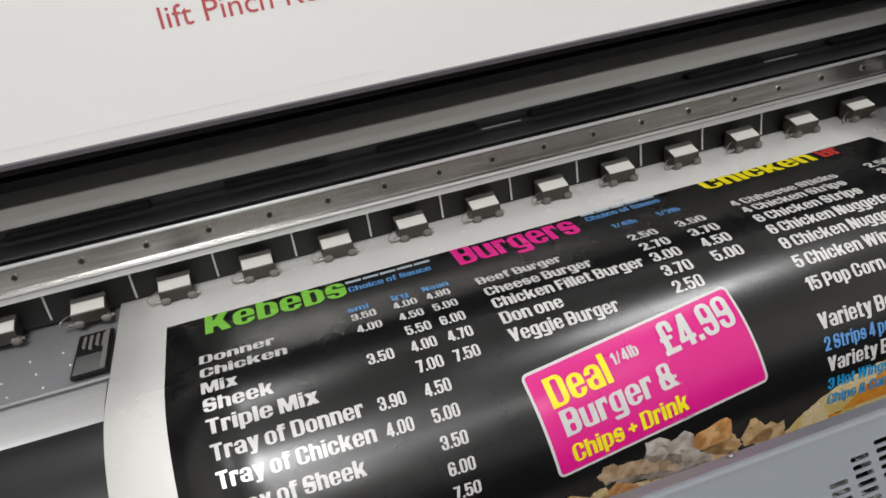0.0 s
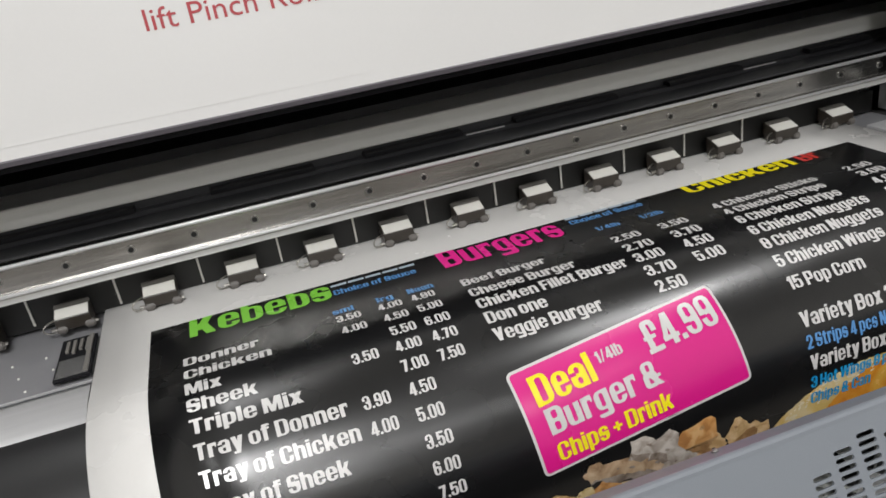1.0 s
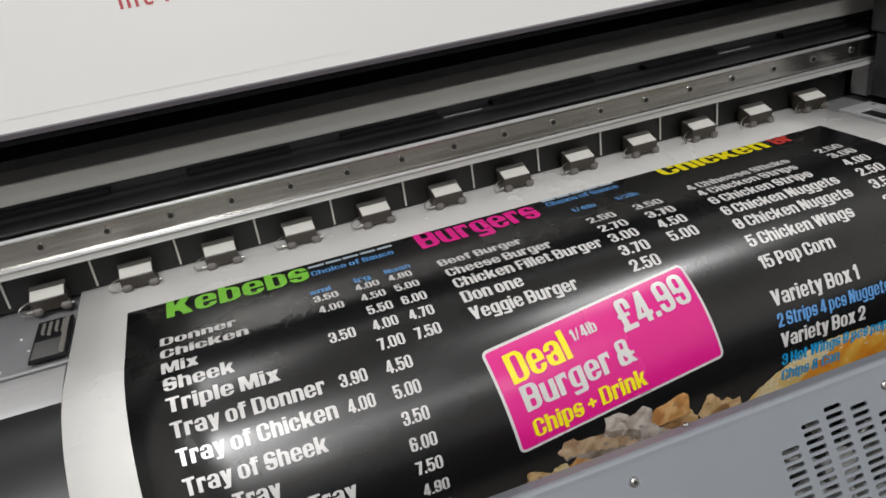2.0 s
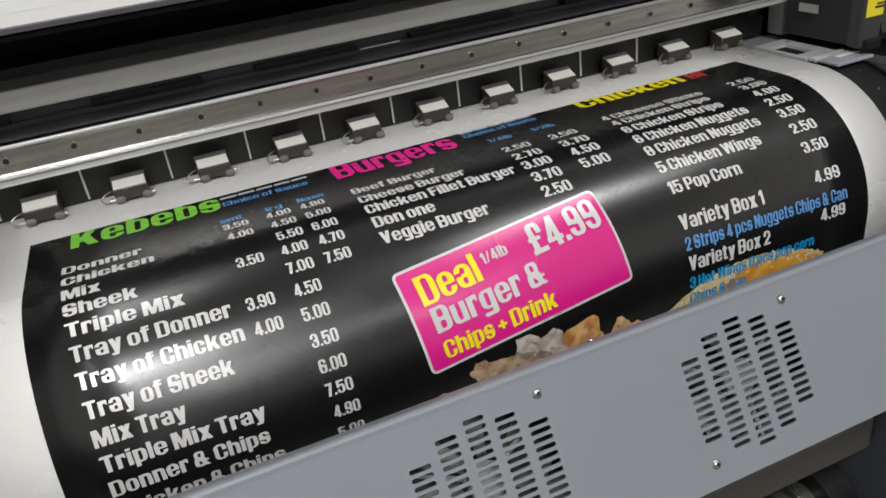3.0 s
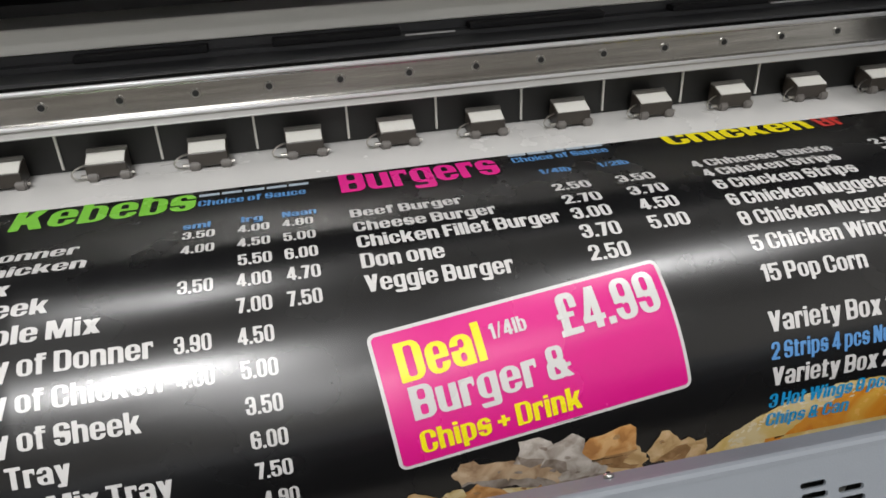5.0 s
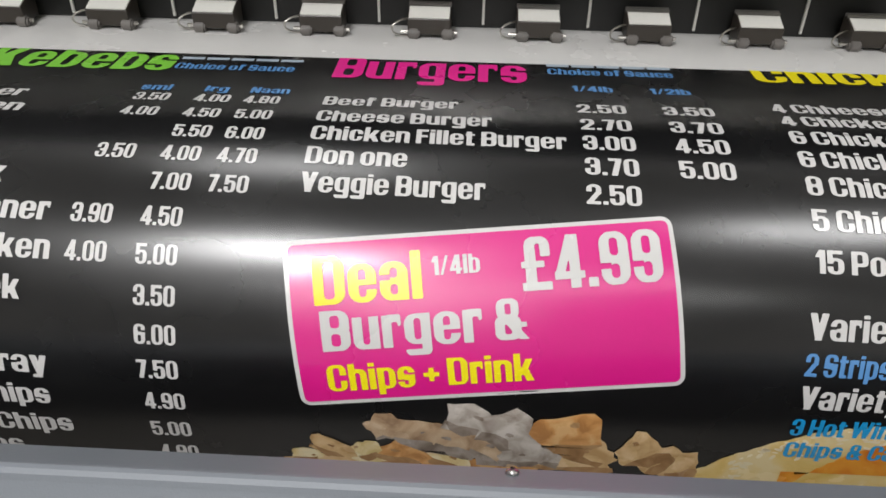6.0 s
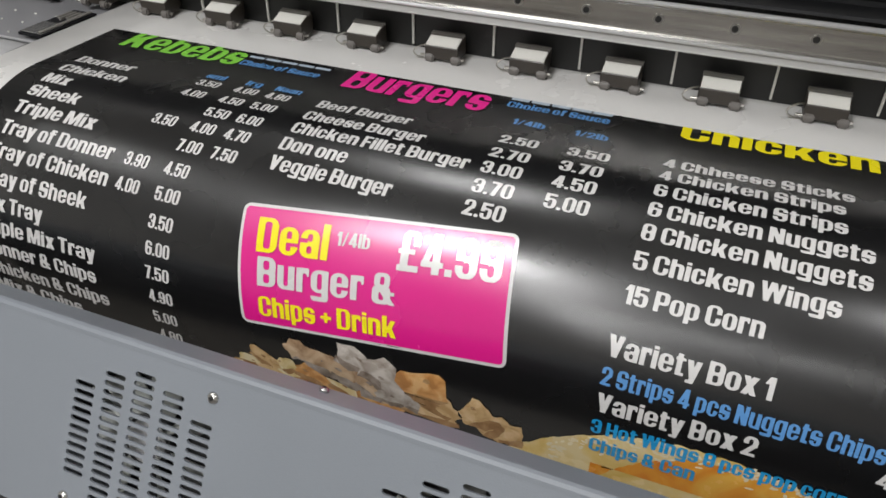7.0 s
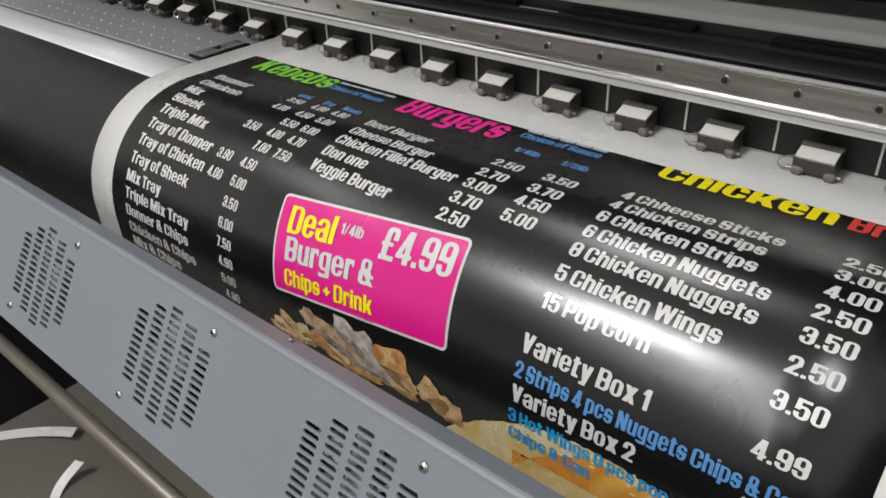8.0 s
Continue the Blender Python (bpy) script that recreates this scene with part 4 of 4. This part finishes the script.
KP = [((0.2160, "3.50"), (0.2556, "4.00"), (0.2880, "4.80")), ((0.2165, "4.00"), (0.2556, "4.50"), (0.2882, "5.00")), ((0.2560, "5.50"), (0.2880, "6.00")),
      ((0.2160, "3.50"), (0.2545, "4.00"), (0.2878, "4.70")), ((0.2534, "7.00"), (0.2866, "7.50")), ((0.2130, "3.90"), (0.2525, "4.50")), ((0.2130, "4.00"), (0.2525, "5.00")),
      ((0.2526, "3.50"),), ((0.2529, "6.00"),), ((0.2530, "7.50"),), ((0.2545, "4.90"),), ((0.2546, "5.00"),), ((0.2560, "4.80"),)]
for row, s in zip(KP, ROWS_K):
    for x, txt in row:
        words(txt, x, x + 0.0232, s, 0.0115, M_WHITE_INK, name="menu_price")
for x, txt, w in ((0.2154, "sml", 0.020), (0.2580, "lrg", 0.016), (0.2885, "Naan", 0.026)):
    words(txt, x, x + w, 0.1335, 0.0095, M_BLUE)
words("Kebebs", 0.085, 0.222, 0.099, 0.038, M_GREEN, name="menu_heading")
words("Choice of Sauce", 0.224, 0.309, 0.0945, 0.011, M_BLUE)
words("Burgers", 0.337, 0.472, 0.102, 0.041, M_HOT, name="menu_heading")
words("Choice of Sauce", 0.487, 0.575, 0.0835, 0.011, M_BLUE)
for x0, n in ((0.224, 5), (0.487, 5)):
    for k in range(n):
        bm = bmesh.new()
        bmesh.ops.create_grid(bm, x_segments=1, y_segments=1, size=0.5)
        bmesh.ops.scale(bm, vec=(0.0162, 0.0046, 1), verts=bm.verts)
        part("small_print_bar", lay(bm, (x0 + 0.008 + 0.018 * k, 0.0735 if x0 < 0.3 else 0.0665), (1, 0), (0, -1), 0.0008), M_PALE_BLUE, banner)
words("1/4lb", 0.5017, 0.5290, 0.1135, 0.0095, M_BLUE)
words("1/2lb", 0.5537, 0.5805, 0.1140, 0.0095, M_BLUE)
ROWS_B = [0.149, 0.1715, 0.1908, 0.2105, 0.2302]
for (txt, x1), s in zip((("Beef Burger", 0.426), ("Cheese Burger", 0.4475), ("Chicken Fillet Burger", 0.492), ("Don one", 0.3987), ("Veggie Burger", 0.4445)), ROWS_B):
    words(txt, 0.3392, x1, s, 0.0135, M_WHITE_INK)
for txt, s in zip(("2.50", "2.70", "3.00", "3.70", "2.50"), ROWS_B):
    words(txt, 0.5018, 0.5330, s - 0.0008, 0.0130, M_WHITE_INK, name="menu_price")
for txt, s in zip(("3.50", "3.70", "4.50", "5.00"), ROWS_B):
    words(txt, 0.5563, 0.5885, s - 0.0012, 0.0130, M_WHITE_INK, name="menu_price")
words("Chicken", 0.632, 0.7765, 0.086, 0.028, M_YELLOW, name="menu_heading")
words("Br", 0.786, 0.812, 0.085, 0.024, M_RED, name="menu_heading")
ROWS_C = [0.138, 0.157, 0.177, 0.197, 0.217, 0.239, 0.263]
CH = [("4 Chheese Sticks", 0.758, "2.50"), ("4 Chicken Strips", 0.752, "3.00"), ("6 Chicken Strips", 0.7535, "4.00"), ("6 Chicken Nuggets", 0.7707, "2.50"), ("8 Chicken Nuggets", 0.771, "3.50"),
      ("5 Chicken Wings", 0.756, "2.50"), ("15 Pop Corn", 0.7155, "3.50")]
for (txt, x1, price), s in zip(CH, ROWS_C):
    words(txt, 0.6270, x1, s, 0.0132, M_WHITE_INK)
    words(price, 0.7985, 0.8325, s - 0.001, 0.0125, M_WHITE_INK, name="menu_price")
words("Variety Box 1", 0.6242, 0.7290, 0.2995, 0.0150, M_WHITE_INK)
words("4.99", 0.7985, 0.8335, 0.2955, 0.0130, M_WHITE_INK, name="menu_price")
words("2 Strips 4 pcs Nuggets Chips & Can", 0.6242, 0.8380, 0.3205, 0.0135, M_BLUE)
words("Variety Box 2", 0.6250, 0.7290, 0.3415, 0.0150, M_WHITE_INK)
words("4.99", 0.7985, 0.8335, 0.3365, 0.0130, M_WHITE_INK, name="menu_price")
words("3 Hot Wings 8 pcs pop corn", 0.6242, 0.7890, 0.3605, 0.0125, M_CYAN, lift=0.0014)
words("Chips & Can", 0.6250, 0.6975, 0.3785, 0.0125, M_CYAN, lift=0.0014)

# deal panel, printed at a slant
DO, DU, DV = (0.345, 0.3560), (0.9926, -0.1215), (-0.1215, -0.9926)
DW, DH = 0.2165, 0.0962


def rounded(w, h, r, inset=0.0):
    bm = bmesh.new()
    pts = []
    for cx, cy, a0 in ((w - r, r, -90), (w - r, h - r, 0), (r, h - r, 90), (r, r, 180)):
        for k in range(6):
            a = radians(a0 + 18 * k)
            pts.append((cx + (r - inset) * math.cos(a), cy + (r - inset) * math.sin(a)))
    bm.faces.new([bm.verts.new((x, y, 0)) for x, y in pts])
    cut_rows(bm, 0.004)
    return bm


deal = part("deal_border", lay(rounded(DW, DH, 0.006), DO, DU, DV, 0.0008), M_WHITE_INK, banner, "white rounded border of the offer panel")
part("deal_panel", lay(rounded(DW, DH, 0.006, 0.0026), DO, DU, DV, 0.0011), M_PINK, deal, "magenta offer panel printed at a slant")
for txt, u0, u1, vb, cap, mat in (("Deal", 0.0155, 0.0755, 0.0595, 0.0265, M_YELLOW), ("1/4lb", 0.0815, 0.1080, 0.0715, 0.0105, M_WHITE_INK), ("£4.99", 0.1305, 0.2080, 0.0595, 0.0295, M_WHITE_INK),
                                  ("Burger &", 0.0175, 0.1320, 0.0335, 0.0228, M_WHITE_INK), ("Chips + Drink", 0.0175, 0.1330, 0.0090, 0.0165, M_YELLOW)):
    words(txt, u0, u1, vb, cap, mat, deal, 0.0015, DO, DU, DV, "deal_lettering")


# printed food pictures along the lower edge
def printed(points, mat, lift, name):
    """A flat printed shape on the sheet, outlined by (x, s) points."""
    bm = bmesh.new()
    bm.faces.new([bm.verts.new((x, -y, 0)) for x, y in points])
    cut_rows(bm, 0.004)
    return part(name, lay(bm, (0, 0), (1, 0), (0, -1), lift), mat, banner)


def chunk(cx, cs, w, h, turn, seed, mat, shade, lift, name):
    """A printed piece of food: an angular lit body, its shade printed as a darker patch below."""
    r = random.Random(seed)
    t = radians(turn)
    rim = []
    for k in range(19):
        a = 2 * math.pi * (k + r.uniform(-0.35, 0.35)) / 19
        e = 1 / max(abs(math.cos(a)) ** 2.2 + abs(math.sin(a)) ** 2.2, 1e-6) ** (1 / 2.2)
        e *= r.uniform(0.80, 1.10) * (1 + 0.10 * math.cos(3 * a + seed))
        rim.append((w * e * math.cos(a), h * e * math.sin(a)))
    place = lambda p: (cx + p[0] * math.cos(t) - p[1] * math.sin(t), cs - p[0] * math.sin(t) - p[1] * math.cos(t))
    body = printed([place(p) for p in rim], mat, lift, name)
    low = [p for p in rim if p[1] < -0.42 * h]
    low.sort()
    if len(low) > 2:
        top = [(x, -0.42 * h + r.uniform(-0.14, 0.14) * h) for x in np.linspace(low[-1][0] * 0.97, low[0][0] * 0.97, 5)]
        printed([place(p) for p in low + top], shade, lift + 0.00002, "printed_shade").parent = body
    for k in range(3):
        x, y = r.uniform(-0.6, 0.5) * w, r.uniform(-0.1, 0.6) * h
        q = [(x + 0.16 * w * math.cos(a) * r.uniform(0.7, 1.3), y + 0.13 * h * math.sin(a) * r.uniform(0.6, 1.4)) for a in np.linspace(0, 5.5, 7)]
        printed([place(p) for p in q], shade if k == 0 else mat, lift + 0.00003, "printed_fleck").parent = body
    return body


CHIPS = [(0.344, 0.3891, 0.0086, 0.0044, 2, M_CHIP_PALE), (0.360, 0.3819, 0.0139, 0.0056, -25, M_CHIP), (0.380, 0.3828, 0.0086, 0.0063, 15, M_CHIP_PALE),
         (0.356, 0.3965, 0.0231, 0.0067, 0, M_CHIP), (0.402, 0.3844, 0.0149, 0.0074, -8, M_CHIP_DARK), (0.387, 0.3902, 0.0132, 0.0067, 10, M_CHIP_PALE),
         (0.429, 0.3860, 0.0145, 0.0074, -22, M_CHIP_PALE), (0.499, 0.3619, 0.0191, 0.0133, 6, M_CHIP_DARK), (0.511, 0.3762, 0.0145, 0.0089, -12, M_CHIP),
         (0.543, 0.3734, 0.0139, 0.0111, 28, M_CHIP), (0.499, 0.3841, 0.0297, 0.0081, 0, M_CHIP), (0.451, 0.3941, 0.0363, 0.0074, 0, M_CHIP_DARK)]
MEAT = [(0.393, 0.3624, 0.0106, 0.0081, 35, M_MEAT_BROWN), (0.413, 0.3680, 0.0280, 0.0089, -14, M_MEAT_BROWN), (0.434, 0.3713, 0.0198, 0.0096, -20, M_MEAT_BROWN),
         (0.456, 0.3793, 0.0158, 0.0096, -25, M_MEAT_BROWN), (0.443, 0.3552, 0.0185, 0.0092, -18, M_MEAT), (0.464, 0.3625, 0.0165, 0.0126, -30, M_MEAT),
         (0.481, 0.3767, 0.0172, 0.0096, -20, M_MEAT), (0.472, 0.3836, 0.0132, 0.0059, 0, M_MEAT)]
CHIPS += [(0.553, 0.3790, 0.0120, 0.0085, 40, M_CHIP), (0.566, 0.3840, 0.0130, 0.0090, 15, M_CHIP)]
for k, (cx, cs, w, h, turn, mat) in enumerate(sorted(CHIPS, key=lambda c: -c[1])):
    chunk(cx, cs + 0.007, 1.12 * w, 1.35 * h, turn, k + 3, mat, M_CHIP_SHADE, 0.0007 + 0.00004 * k, "printed_chip")
for k, (cx, cs, w, h, turn, mat) in enumerate(MEAT):
    chunk(cx, cs + 0.007, 1.1 * w, 1.35 * h, turn, k + 40, mat, M_MEAT_SHADE, 0.0009 + 0.00004 * k, "printed_meat_piece")


def dome_patch(x0, x1, s0, depth, floor_s, seed, mat, lift, name, jag):
    """The upper part of a printed bun: a low arch with an uneven rim."""
    r = random.Random(seed)
    top = []
    for k in range(61):
        f = k / 60
        y = depth * (1 - (1.55 if f < 0.56 else 1.0) * abs(2 * f - 1.12) ** 2.2) + r.uniform(-jag, jag)
        top.append((x0 + (x1 - x0) * f, s0 - max(y, -depth * 1.2)))
    return printed([(x0, floor_s)] + top + [(x1, floor_s)], mat, lift, name)


bun = dome_patch(0.558, 0.806, 0.381, 0.031, 0.43, 5, M_BUN_PALE, 0.0008, "printed_bun", 0.0010)
dome_patch(0.628, 0.800, 0.3835, 0.028, 0.392, 6, M_BUN, 0.0010, "toasted_crust", 0.0014).parent = bun
rs = random.Random(12)
for k in range(150):
    f = rs.uniform(0.12, 0.95)
    x = 0.566 + 0.24 * f
    edge = 0.381 - 0.031 * (1 - (1.55 if f < 0.56 else 1.0) * abs(2 * f - 1.12) ** 2.2)
    deep = abs(rs.gauss(0, 0.008))
    if deep < 0.03:
        a0, size = rs.uniform(0, 3.1), rs.uniform(0.0011, 0.0021)
        q = []
        for a in np.linspace(0, 5.4, 7):
            u, v = 1.7 * size * math.cos(a), 0.8 * size * math.sin(a)
            q.append((x + u * math.cos(a0) - v * math.sin(a0), edge + deep + 0.7 * (u * math.sin(a0) + v * math.cos(a0))))
        printed(q, M_SEED, 0.0012, "printed_seed").parent = bun


# ---- offcuts on the floor under the machine ----
def offcut(x, y, length, width, turn, curl, label):
    """A curled strip of bare sheet that lies on the floor."""
    bm = bmesh.new()
    rows = []
    n = 20
    for i in range(n + 1):
        f = i / n
        a = length * (f - 0.5)
        h = 0.0015 + curl * max(0.0, f - 0.35) ** 2
        bow = 0.05 * math.sin(f * 2.6)
        rows.append([bm.verts.new((a, bow + w * width / 2, h + (0.0006 if t else 0.0))) for w, t in ((-1, 0), (1, 0), (1, 1), (-1, 1))])
    for a, b in zip(rows, rows[1:]):
        for k in range(4):
            bm.faces.new((a[k], a[(k + 1) % 4], b[(k + 1) % 4], b[k]))
    bm.faces.new(rows[0])
    bm.faces.new(rows[-1])
    ob = new("vinyl_offcut", finish("vinyl_offcut", bm, M_MEDIA, False))
    ob.matrix_basis = pose(x, y, 0, 0, 0, turn)
    return tagged(ob, label, "offcut", group="offcuts on the floor")


offcut(-0.72, -0.395, 0.34, 0.030, 42, 0.05, "curled white vinyl strip lying on the floor")
offcut(-0.445, -0.35, 0.12, 0.024, 112, 0.10, "short white vinyl strip on the floor")
